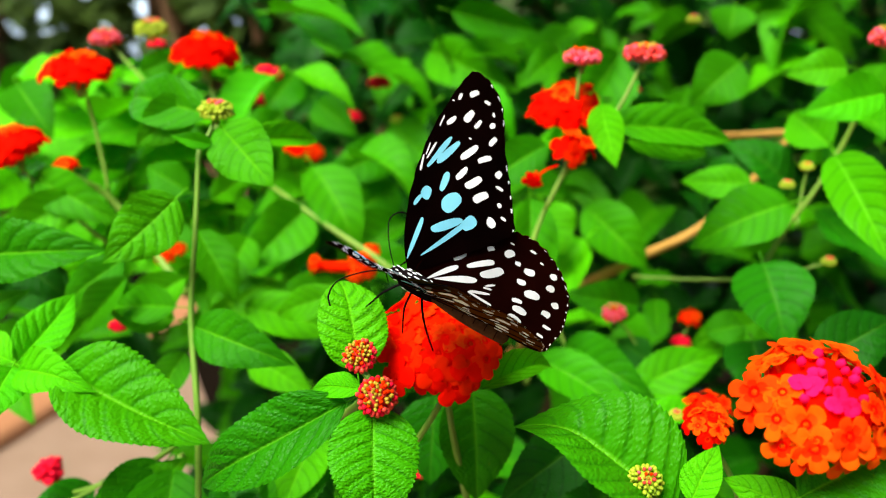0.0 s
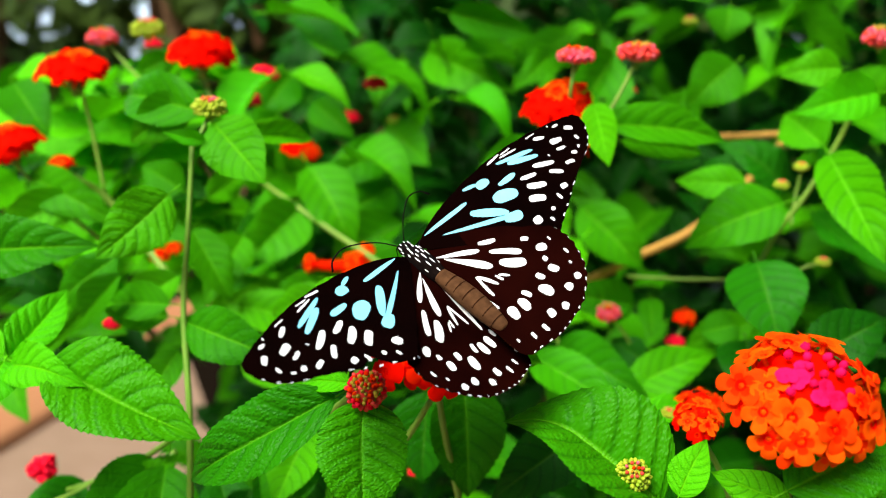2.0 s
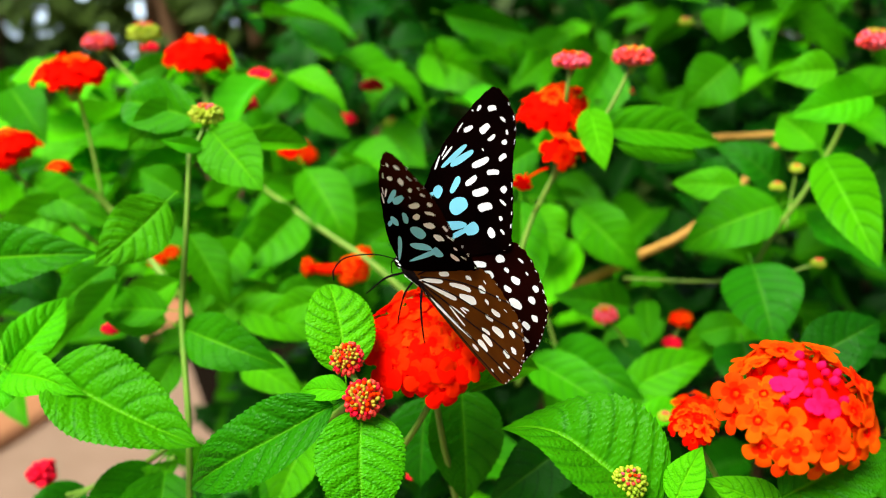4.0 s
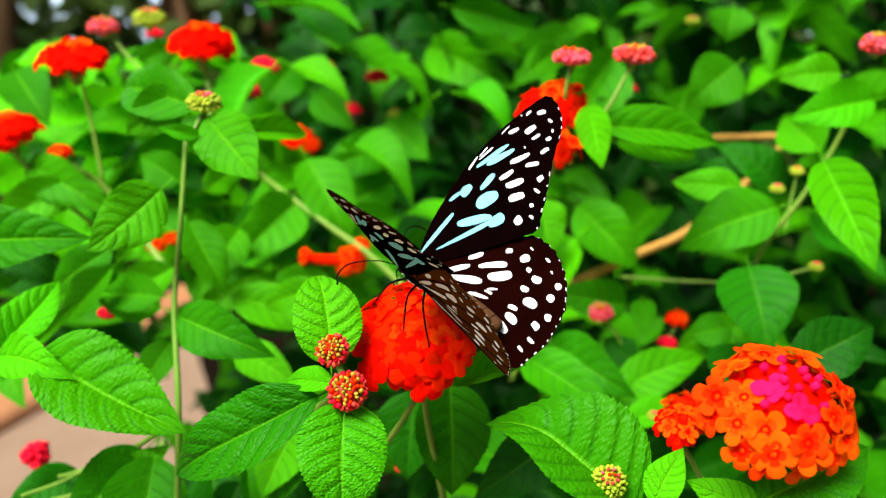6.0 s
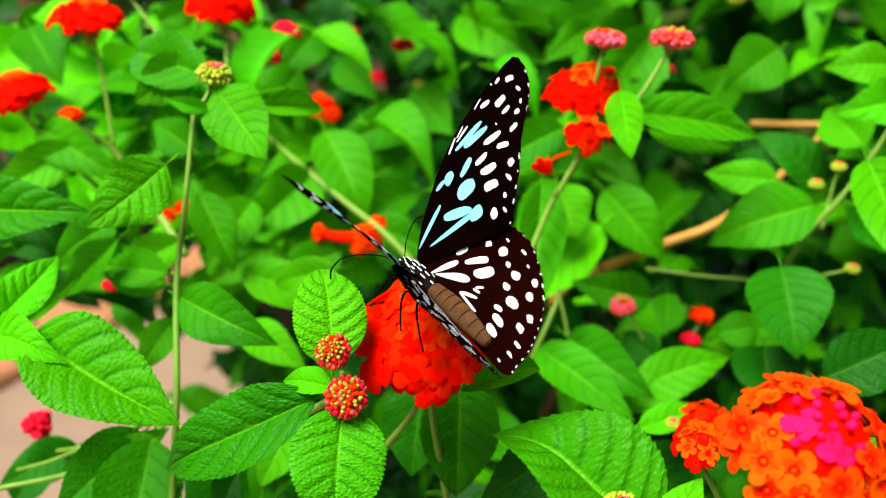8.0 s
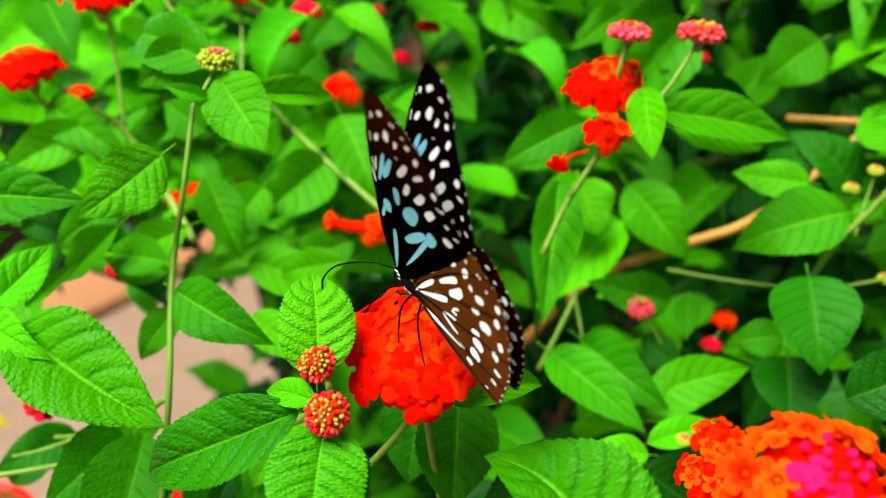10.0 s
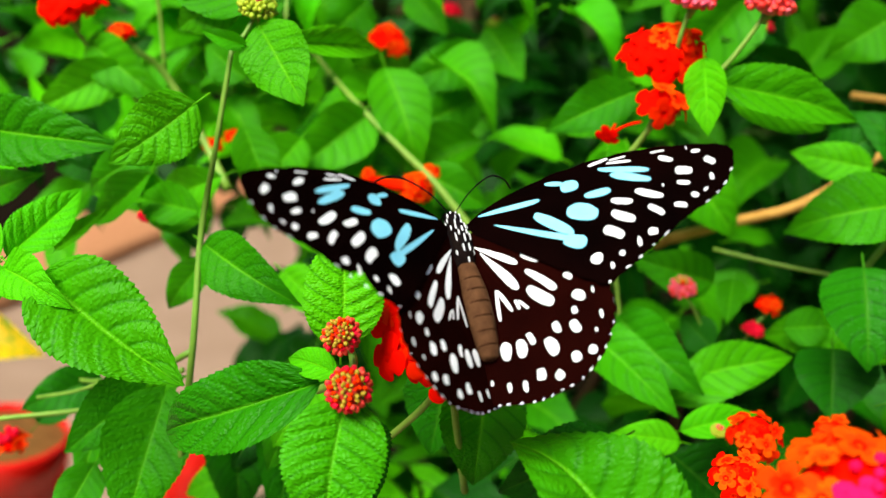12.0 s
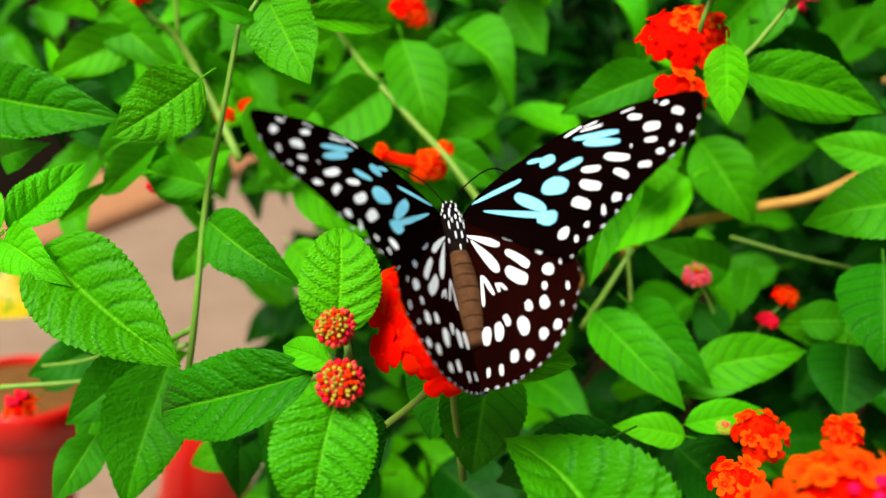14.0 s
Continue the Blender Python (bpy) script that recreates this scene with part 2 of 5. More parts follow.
# ---- leaves ----
def leaf_mesh(name, mat, nu, nv, teeth, tooth, arch, fold, wave, rug, hook, seed, blunt=0):
    """A leaf of length 1 along y and width 1: toothed edge, folded along the midrib, puckered between the sunken side veins, on a short stalk."""
    rnd = random.Random(seed)
    bend, ph = rnd.uniform(-0.06, 0.06), rnd.uniform(0, 6)
    curl = [rnd.uniform(-0.12, 0.10) for _ in range(2)]
    verts, faces, uvs = [], [], []
    for i in range(nu + 1):
        s = i / nu
        prof = (max(s, 1e-4) ** 0.5) * (max(1 - s, 0) ** 0.62) / 0.465 if blunt else (max(s, 1e-4) ** 0.62) * (max(1 - s, 0) ** 1.08) / 0.3275
        saw = (s * teeth) % 1.0
        saw = saw if blunt == 0 else math.sin(math.pi * saw)
        for j in range(nv + 1):
            v = 2 * j / nv - 1
            edge = abs(v) ** 5
            half = 0.5 * prof * (1 + tooth * edge * (saw - 0.6)) + 0.003
            x = half * v
            y = s + 0.03 * edge * saw * tooth * 5
            vein = s ** 0.9 * 7.5 - abs(v) ** 1.3 * 1.5 + (0.25 if v > 0 else 0.0)
            quilt = abs(math.sin(math.pi * (vein + 0.12 * noise.noise((s * 4, v * 2 + seed, 0))))) ** 0.6
            cell = noise.noise((s * 34 + seed, v * 13, 3.1)) + 0.5 * noise.noise((s * 70, v * 27, seed))
            z = arch * 4 * s * (1 - s) + fold * abs(x) * (1 - 0.4 * s) - hook * max(0.0, s - 0.55) ** 2 * 5
            z += wave * math.sin(s * 11 + ph + (1.3 if v > 0 else 0)) * v * v * prof
            z += curl[v > 0] * prof * v * v * abs(v) * 0.5
            z += rug * (quilt + 0.11 * cell) * min(1.0, abs(v) * 6) * (1 - abs(v) ** 6) * min(1, prof * 1.5)
            x += bend * math.sin(math.pi * s)
            verts.append((x, y, z))
            uvs.append((0.5 + v / 2, s))
    for i in range(nu):
        for j in range(nv):
            a = i * (nv + 1) + j
            faces.append((a, a + 1, a + nv + 2, a + nv + 1))
    stalk, sf = tube_data([Vector((0, -0.16, -0.05)), Vector((0, -0.07, -0.012)), Vector((0, 0.05, -0.004))], 0.016, 0.012, 5)
    o = len(verts)
    verts += stalk
    uvs += [(0.5, 0.02)] * len(stalk)
    faces += [tuple(q + o for q in f) for f in sf]
    return mesh_of(name, verts, faces, [mat], None, uvs)


SHAPES = ((0.05, 0.34, 0.03, 0.10), (0.09, 0.26, 0.04, 0.22), (0.02, 0.48, 0.03, 0.0), (-0.04, 0.18, 0.05, 0.05), (0.10, 0.72, 0.02, 0.42), (0.0, 0.38, 0.06, 0.30), (0.06, 0.16, 0.03, 0.12))
LEAVES = {}
for tag, mat in (("g", GREEN), ("d", DEEP_SHADE), ("f", FRESH), ("m", MATURE)):
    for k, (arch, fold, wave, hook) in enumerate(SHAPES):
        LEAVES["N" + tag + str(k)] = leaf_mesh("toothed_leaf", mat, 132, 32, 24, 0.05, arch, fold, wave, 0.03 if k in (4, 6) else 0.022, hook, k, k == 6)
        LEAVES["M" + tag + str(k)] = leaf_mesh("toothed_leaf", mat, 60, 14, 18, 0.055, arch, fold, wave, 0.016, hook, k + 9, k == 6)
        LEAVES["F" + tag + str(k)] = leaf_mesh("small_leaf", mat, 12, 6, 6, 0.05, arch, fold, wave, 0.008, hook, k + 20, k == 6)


def leaf(kind, parent, base, tip, width, face):
    """A leaf from base to tip, that wide, its upper side turned towards face."""
    b, t = Vector(base), Vector(tip)
    y = t - b
    size = y.length
    y.normalize()
    z = Vector(face)
    z = (z - y * z.dot(y)).normalized()
    x = y.cross(z)
    m = Matrix((x, y, z)).transposed().to_4x4()
    m = Matrix.Translation(b) @ m @ Matrix.Diagonal((width, size, (size + width) * 0.5, 1))
    return piece("leaf", LEAVES[kind], parent, m)


# ---- flowers ----
def floret_mesh(name, mat, throat, seed, lobes=5, waist=0.62, inner=None, cup=0.0):
    """One small trumpet: rounded lobes round a raised throat, on a thin tube. Radius 1, face towards z."""
    rnd = random.Random(seed)
    segs = lobes * 7
    size = [rnd.uniform(0.85, 1.12) for _ in range(lobes)]
    curl = [rnd.uniform(-0.25, 0.22) for _ in range(lobes)]
    verts, faces, idx = [], [], []
    rings = ((0.10, -0.12), (0.16, 0.06), (0.26, 0.03), (0.55, 0.06), (0.85, 0.0), (1.0, -0.08))
    for ri, (r, z) in enumerate(rings):
        for k in range(segs):
            a = 2 * math.pi * k / segs
            lobe = int(k / 7) % lobes
            c = abs(math.sin(lobes * a / 2))
            grow = 1 if r < 0.3 else (waist + (1 - waist) * c ** 0.45) * (1 + (size[lobe] - 1) * c)
            rr = r * grow
            verts.append((rr * math.cos(a), rr * math.sin(a), z + (curl[lobe] * c * r * r if r > 0.3 else 0) + cup * (r - 0.3) * (r > 0.3) + 0.06 * (1 - c) * (r > 0.3)))
    for i in range(len(rings) - 1):
        for k in range(segs):
            a, b = i * segs + k, i * segs + (k + 1) % segs
            faces.append((a, b, b + segs, a + segs))
            idx.append(1 if i < 2 else 2 if i == 2 and inner else 0)
    faces.append(tuple(range(segs)))
    idx.append(1)
    tv, tf = tube_data([Vector((0, 0, -1.7)), Vector((0.05, 0, -0.9)), Vector((0, 0, -0.02))], 0.10, 0.15, 6)
    o = len(verts)
    verts += tv
    faces += [tuple(q + o for q in f) for f in tf]
    idx += [0] * len(tf)
    return mesh_of(name, verts, faces, [mat, throat, inner or mat], idx)


def bud_mesh(name, mat, seed):
    rnd = random.Random(seed)
    v, f = ball_data((0, 0, 0.3), (0.42, 0.42, 0.5), 5, 7)
    v = [q * rnd.uniform(0.94, 1.06) for q in v]
    return mesh_of(name, v, f, [mat])


FLORETS = {
    "r": [floret_mesh("floret", RED, RED, 1, 5), floret_mesh("floret", RED, RED, 2, 4), floret_mesh("floret", SCARLET, RED, 8, 5)],
    "t": [floret_mesh("floret", AMBER, RED, 21, 5, 0.62, SCARLET), floret_mesh("floret", SCARLET, RED, 22, 4), floret_mesh("floret", RED, RED, 23, 5)],
    "s": [floret_mesh("floret", SCARLET, RED, 3, 5), floret_mesh("floret", RED, SCARLET, 4, 4)],
    "o": [floret_mesh("floret", ORANGE, RED, 5, 5, 0.56, AMBER, 0.24), floret_mesh("floret", ORANGE, RED, 6, 4, 0.55, AMBER, 0.36), floret_mesh("floret", AMBER, RED, 15, 5, 0.54, SCARLET, 0.22), floret_mesh("floret", ORANGE, RED, 16, 5, 0.58, SCARLET, 0.30)],
    "m": [floret_mesh("floret", MAGENTA, MAGENTA, 7, 4, 0.8, None, 0.3), bud_mesh("petal_bud", MAGENTA, 8), bud_mesh("petal_bud", MAGENTA, 27)],
    "a": [bud_mesh("petal_bud", AMBER, 14), bud_mesh("petal_bud", OLIVE, 17), bud_mesh("petal_bud", OLIVE, 24)],
    "c": [bud_mesh("petal_bud", CRIMSON, 18)],
    "p": [bud_mesh("petal_bud", PINK, 9), bud_mesh("petal_bud", WINE, 10)],
    "y": [bud_mesh("petal_bud", YELLOW, 11)],
    "w": [bud_mesh("petal_bud", WINE, 12), bud_mesh("petal_bud", CRIMSON, 13), bud_mesh("petal_bud", WINE, 19)],
}


def flower_head(parent, at, axis, radius, rings, floret, label, seed, dome=0.75, spread=0.62):
    """A rounded head: rings of (kind, count, tilt in degrees, kind's size) round the axis, on a green base."""
    rnd = random.Random(seed)
    z = Vector(axis).normalized()
    x = z.orthogonal().normalized()
    turn = Matrix((x, z.cross(x), z)).transposed().to_4x4()
    core = {"r": RED, "s": RED, "o": RED, "m": MAGENTA, "c": CRIMSON, "p": PINK, "w": WINE, "y": YELLOW}[rings[1][0]]
    v, f = ball_data((0, 0, 0), (radius * 0.84, radius * 0.84, radius * dome * 0.88), 8, 14)
    cone, cf = tube_data([Vector((0, 0, -radius * 1.0)), Vector((0, 0, -radius * 0.3))], radius * 0.08, radius * 0.4, 9)
    v, f, idx = joined([(v, f, 0), (cone, cf, 1)])
    head = piece("flower_head", mesh_of("flower_base", v, f, [core, STEM], idx), parent, Matrix.Translation(at) @ turn, label)
    for kind, count, tilt, size in rings:
        for k in range(count):
            a = 2 * math.pi * (k + rnd.uniform(-0.2, 0.2)) / count + tilt
            th = radians(tilt + rnd.uniform(-5, 5))
            way = Vector((math.sin(th) * math.cos(a), math.sin(th) * math.sin(a), math.cos(th)))
            place = Vector((way.x, way.y, way.z * dome)) * radius * (rnd.uniform(0.84, 1.12) if tilt > 70 and kind == "r" else rnd.uniform(0.9, 1.04))
            tf = th * (spread if kind in "rsomt" else 1.0)
            out = Vector((math.sin(tf) * math.cos(a), math.sin(tf) * math.sin(a), math.cos(tf)))
            q = out.to_track_quat("Z", "Y").to_matrix().to_4x4()
            m = Matrix.Translation(place) @ q @ pose(0, 0, 0, rnd.uniform(-16, 16), rnd.uniform(-16, 16), rnd.uniform(0, 360))
            me = rnd.choice(FLORETS[kind])
            s = floret * size * rnd.uniform(0.88, 1.1)
            piece(me.name.split(".")[0], me, head, m @ Matrix.Diagonal((s, s, s, 1)))
    return head


OPEN_RED = (("r", 12, 94, 1.1), ("r", 11, 75, 1.0), ("r", 9, 56, 1.0), ("t", 7, 37, 1.0), ("t", 4, 17, 0.95))
FLAT_RED = (("r", 9, 82, 1.0), ("r", 6, 50, 1.0), ("o", 3, 18, 0.85))
TWO_TONE = (("o", 12, 92, 1.0), ("o", 10, 70, 1.05), ("o", 8, 48, 0.95), ("m", 9, 28, 0.52), ("m", 7, 16, 0.5), ("m", 2, 5, 0.5))
SMALL_ORANGE = (("s", 6, 82, 1.0), ("o", 5, 52, 1.0), ("s", 2, 18, 0.9))
BUD_PINK = (("p", 13, 102, 1.1), ("p", 15, 86, 1.3), ("p", 13, 66, 1.25), ("p", 10, 45, 1.2), ("a", 6, 24, 1.1), ("a", 1, 0, 1.1))
BUD_WINE = (("w", 16, 108, 1.35), ("w", 17, 90, 1.35), ("w", 15, 72, 1.25), ("a", 14, 55, 1.1), ("a", 12, 40, 1.0), ("a", 9, 26, 0.9), ("a", 6, 13, 0.85), ("a", 1, 0, 0.85))
BUD_YELLOW = (("y", 18, 100, 1.3), ("y", 18, 82, 1.3), ("y", 16, 64, 1.2), ("y", 13, 46, 1.1), ("p", 8, 30, 1.0), ("a", 5, 13, 0.9))
BUD_RED = (("c", 9, 88, 1.5), ("c", 8, 58, 1.5), ("c", 4, 26, 1.4), ("c", 1, 0, 1.4))


# ---- ground, paving, far trees ----
def slab(name, outline, z0, z1, mat, label, category):
    n = len(outline)
    verts = [(x, y, z1) for x, y in outline] + [(x, y, z0) for x, y in outline]
    faces = [tuple(range(n)), tuple(range(2 * n - 1, n - 1, -1))]
    faces += [(k, k + n, (k + 1) % n + n, (k + 1) % n) for k in range(n)]
    ob = new(name, mesh_of(name, verts, faces, [mat], None, None, False))
    return tagged(ob, label, category, kind="structure")


ground_verts, ground_faces = [], []
steps = [-60, -25, -12, -6, -3, -2, -1.4, -1, -0.6, -0.2, 0.2, 0.6, 1, 1.4, 2, 3, 6, 12, 25, 60]
for gy in steps:
    for gx in steps:
        ground_verts.append((gx, gy, 0.015 * noise.noise((gx * 2.1, gy * 2.1, 0))))
for i in range(len(steps) - 1):
    for j in range(len(steps) - 1):
        a = i * len(steps) + j
        ground_faces.append((a, a + 1, a + len(steps) + 1, a + len(steps)))
tagged(new("ground", mesh_of("ground", ground_verts, ground_faces, [SOIL])), "bare garden soil, darkened for the shade under the shrubs", "ground", kind="structure")


def kerb(name, a, b, width, height, mat, label):
    """A long straight edging from a to b, slightly worn along its top."""
    a, b = Vector(a), Vector(b)
    d = (b - a).normalized()
    s = Vector((-d.y, d.x, 0)) * width
    n = 40
    verts, faces = [], []
    for k in range(n + 1):
        q = a.lerp(b, k / n)
        w = 0.006 * noise.noise((k * 0.7, 0, 0))
        for p, z in ((q, -0.02), (q, height - 0.012 + w), (q + s * 0.12, height + w), (q + s * 0.88, height + w), (q + s, height - 0.012), (q + s, -0.02)):
            verts.append((p.x, p.y, z))
    for k in range(n):
        for i in range(5):
            o = k * 6 + i
            faces.append((o, o + 6, o + 7, o + 1))
    tagged(new(name, mesh_of(name, verts, faces, [mat])), label, "kerb", kind="structure")


slab("pavement", [(-1.957, -4.07), (-1.1, 4.497), (-1.06, 3.50), (-0.235, 1.43), (0.64, -0.83), (0.9, -4.0)], -0.02, 0.012, PAVING, "smooth pale beige paving beside the shrub", "pavement")
kerb("kerb", (-1.957, -4.07, 0), (-1.1, 4.497, 0), 0.32, 0.05, CLAY, "weathered brown kerb along the beige paving")


def plant_pot(at, radius, tall):
    """A red pot with a rolled rim, filled with soil."""
    pot = thing("plant_pot", "glossy red plant pot filled with brown soil", "plant pot", at=at, group="red pots on the paving")
    turned(pot, "pot_wall", ((0.001, 0.002), (radius * 0.72, 0.0), (radius * 0.94, tall * 0.85), (radius * 0.95, tall * 0.86)), REDPAINT)
    turned(pot, "pot_rim", ((radius * 0.94, tall * 0.86), (radius * 1.03, tall * 0.87), (radius * 1.05, tall * 0.98), (radius, tall), (radius * 0.97, tall * 0.98), (radius * 0.96, tall * 0.86)), REDPAINT)
    turned(pot, "soil", ((radius * 0.96, tall * 0.97), (radius * 0.5, tall * 0.99), (0.001, tall * 0.98)), POT_SOIL)


def turned(parent, name, profile, mat):
    segs = 48
    v = [(r * math.cos(2 * math.pi * k / segs), r * math.sin(2 * math.pi * k / segs), z) for r, z in profile for k in range(segs)]
    f = [(i * segs + k, i * segs + (k + 1) % segs, (i + 1) * segs + (k + 1) % segs, (i + 1) * segs + k) for i in range(len(profile) - 1) for k in range(segs)]
    return piece(name, mesh_of(name, v, f, [mat]), parent)


def upturned_pot(at, radius, tall):
    """A glazed pot standing on its rim."""
    pot = thing("plant_pot", "glossy red plant pot standing upside down", "plant pot", at=at, group="red pots on the paving")
    turned(pot, "pot_rim", ((radius * 1.0, 0.0), (radius * 1.08, 0.004), (radius * 1.1, tall * 0.1), (radius * 1.02, tall * 0.14)), REDPAINT)
    turned(pot, "pot_wall", ((radius * 1.0, tall * 0.13), (radius * 0.97, tall * 0.4), (radius * 0.9, tall * 0.75), (radius * 0.8, tall * 0.9), (radius * 0.6, tall * 0.98), (radius * 0.3, tall), (0.001, tall)), REDPAINT)


plant_pot((-0.592, 0.935, 0.012), 0.075, 0.395)
upturned_pot((-0.473, 1.254, 0.012), 0.075, 0.280)



BRIGHT, bn, bl, bb = shader("bright_haze", 1.0, 0.0)
glow = bn.new("ShaderNodeEmission")
glow.inputs["Color"].default_value = (0.70, 0.86, 1.0, 1)
glow.inputs["Strength"].default_value = 1.5
bl.new(glow.outputs[0], bn["Material Output"].inputs["Surface"])
tagged(new("backdrop", mesh_of("backdrop", [(-70, 55, -1), (70, 55, -1), (70, 55, 45), (-70, 55, 45)], [(0, 1, 2, 3)], [BRIGHT], None, None, False)), "pale bright sky beyond the trees", "sky", kind="structure")


def far_tree(at, height, spread, seed, crown_from, clump_count):
    rnd = random.Random(seed)
    tree = thing("tree", "dark garden tree with bare trunk and thick shaded crown", "tree", at=at, group="trees behind the garden")
    lean = (rnd.uniform(-0.3, 0.3), rnd.uniform(-0.2, 0.2))
    tube("trunk", [(0, 0, -0.05), (lean[0] * 0.3, lean[1] * 0.3, height * 0.35), (lean[0], lean[1], height * 0.7), (lean[0] * 1.6, lean[1], height)], 0.13 * height / 4, 0.03, TRUNK, tree, 10, knots=0.15)
    for k in range(6):
        z = height * rnd.uniform(0.3, 0.8)
        a = rnd.uniform(0, 6.28)
        r = spread * rnd.uniform(0.5, 1)
        tube("limb", [(lean[0] * 0.5, lean[1] * 0.5, z), (r * 0.5 * math.cos(a), r * 0.5 * math.sin(a), z + 0.3), (r * math.cos(a), r * math.sin(a), z + rnd.uniform(0.3, 1.0))], 0.04 * height / 4, 0.012, TRUNK, tree, 7)
    verts, faces = [], []
    clumps = [Vector((rnd.gauss(0, spread * 0.5), rnd.gauss(0, spread * 0.4), crown_from + rnd.random() * (height * 1.1 - crown_from))) for _ in range(clump_count)]
    for c in clumps:
        for _ in range(50):
            q = c + Vector((rnd.gauss(0, 0.22), rnd.gauss(0, 0.22), rnd.gauss(0, 0.18)))
            d = Vector((rnd.uniform(-1, 1), rnd.uniform(-1, 1), rnd.uniform(-0.8, 0.5))).normalized()
            w = d.orthogonal().normalized() * 0.06
            e = d * rnd.uniform(0.16, 0.30)
            o = len(verts)
            verts += [q, q + e * 0.5 + w, q + e, q + e * 0.5 - w]
            faces.append((o, o + 1, o + 2, o + 3))
    piece("crown", mesh_of("crown", verts, faces, [FAR_LEAF]), tree, None, "dense dark green leaves", "stuff")


for spot, h, s, sd, cf in (((-1.6, 5.2, 0), 4.6, 1.1, 1, 0.6), ((-3.2, 6.0, 0), 5.0, 1.3, 2, 0.9), ((-0.4, 5.6, 0), 4.2, 1.1, 3, 0.5), ((0.9, 5.0, 0), 4.4, 1.2, 4, 0.3),
                           ((2.4, 5.4, 0), 4.8, 1.2, 5, 0.4), ((-2.3, 7.5, 0), 5.5, 1.5, 6, 0.4), ((0.2, 7.8, 0), 5.2, 1.5, 7, 0.3), ((3.6, 7.0, 0), 5.2, 1.5, 8, 0.3), ((-4.8, 7.6, 0), 5.6, 1.5, 9, 0.7)):
    far_tree(spot, h, s, sd, cf, 26 if spot[0] < -1 else 130)

# Low bush row added to cover the glowing backdrop near the horizon.
for spot, h, s, sd in (((-1.4, 8.6, 0), 1.2, 0.9, 31), ((-2.6, 8.9, 0), 1.2, 0.9, 32), ((-3.7, 9.2, 0), 1.2, 0.9, 33), ((-4.9, 9.4, 0), 1.2, 0.9, 34), ((-6.0, 9.4, 0), 1.2, 0.9, 35)):
    far_tree(spot, h, s, sd, 0.1, 75)

thicket = thing("bare_shrub", "bare woody shrub with thin leaning brown stems", "shrub", at=(-0.80, 4.75, 0))
for x0, x1, y1, r in ((-0.25, -0.70, 0.1, 0.030), (-0.05, -0.36, -0.1, 0.036), (0.08, -0.14, 0.0, 0.024), (0.14, 0.22, 0.05, 0.034), (0.27, 0.05, -0.08, 0.026), (0.36, 0.52, 0.1, 0.024), (-0.36, -0.95, 0.0, 0.030), (0.0, 0.36, 0.12, 0.022)):
    tube("stem", [(x0, 0, -0.02), (x0 * 0.8 + x1 * 0.2, y1 * 0.3, 0.7), (x0 * 0.4 + x1 * 0.6, y1 * 0.7, 1.5), (x1, y1, 2.5)], r, r * 0.6, TRUNK, thicket, 9, knots=0.2)

CROTON_LEAF = leaf_mesh("croton_leaf", CROTON, 24, 8, 1, 0.0, 0.05, 0.2, 0.03, 0.0, 0.1, 77)


def croton_leaf(plant, base, tip, width):
    """A broad yellow leaf on the croton's stem."""
    root = plant.location
    tube("stem", [(0, 0, 0), (0.01, 0, base[2] * 0.5), (base[0] - root.x, base[1] - root.y, base[2])], 0.005, 0.003, STEM, plant)
    b, y = Vector(base) - root, Vector(tip) - Vector(base)
    size = y.length
    y.normalize()
    for k, turn in enumerate((0, 75, 150, 230, 300)):
        way = Matrix.Rotation(radians(turn), 3, "Z") @ y
        z = Vector((0.1, -0.6, 0.8)) if k == 0 else Vector((0, -0.1, 1))
        z = (z - way * z.dot(way)).normalized()
        m = Matrix.Translation(b - Vector((0, 0, 0.012 * k))) @ Matrix((way.cross(z), way, z)).transposed().to_4x4() @ Matrix.Diagonal((width, size, size, 1))
        piece("leaf", CROTON_LEAF, plant, m, "yellow leaf marked with green")


# ---- lantana ----
def far_leaves(parent, rows):
    """The inner leaves of the hedge, joined."""
    for tag, mat in (("g", GREEN), ("d", DEEP_SHADE), ("f", FRESH)):
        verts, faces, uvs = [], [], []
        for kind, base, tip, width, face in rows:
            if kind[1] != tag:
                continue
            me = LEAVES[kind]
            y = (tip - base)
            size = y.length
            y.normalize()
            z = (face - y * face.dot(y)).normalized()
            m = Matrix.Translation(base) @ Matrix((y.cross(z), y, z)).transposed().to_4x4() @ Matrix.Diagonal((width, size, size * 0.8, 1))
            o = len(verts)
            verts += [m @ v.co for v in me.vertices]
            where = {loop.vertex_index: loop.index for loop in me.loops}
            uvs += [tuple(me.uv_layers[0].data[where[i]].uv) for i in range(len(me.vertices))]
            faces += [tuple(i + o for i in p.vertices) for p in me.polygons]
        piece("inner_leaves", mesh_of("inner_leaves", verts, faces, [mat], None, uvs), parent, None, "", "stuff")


shrub = thing("lantana_shrub", "lush green lantana shrub with toothed leaves and red flower heads", "shrub", at=(0, 0, 0))
hedge = thing("lantana_hedge", "dense lantana shrub behind the flowers, inner leaves darkened for shade", "shrub", at=(0, 0, 0))
leaf("Ng6", shrub, (-0.0075, 0.1856, 0.9601), (-0.012, 0.1944, 0.9782), 0.0151, (0.2, -0.86, 0.47))
leaf("Nm6", shrub, (-0.0029, 0.1748, 0.9555), (-0.0012, 0.1632, 0.9372), 0.0180, (0.24, -0.81, 0.53))
leaf("Nf0", shrub, (-0.0059, 0.1792, 0.9578), (-0.0176, 0.1848, 0.9562), 0.0061, (-0.41, -0.69, 0.59))
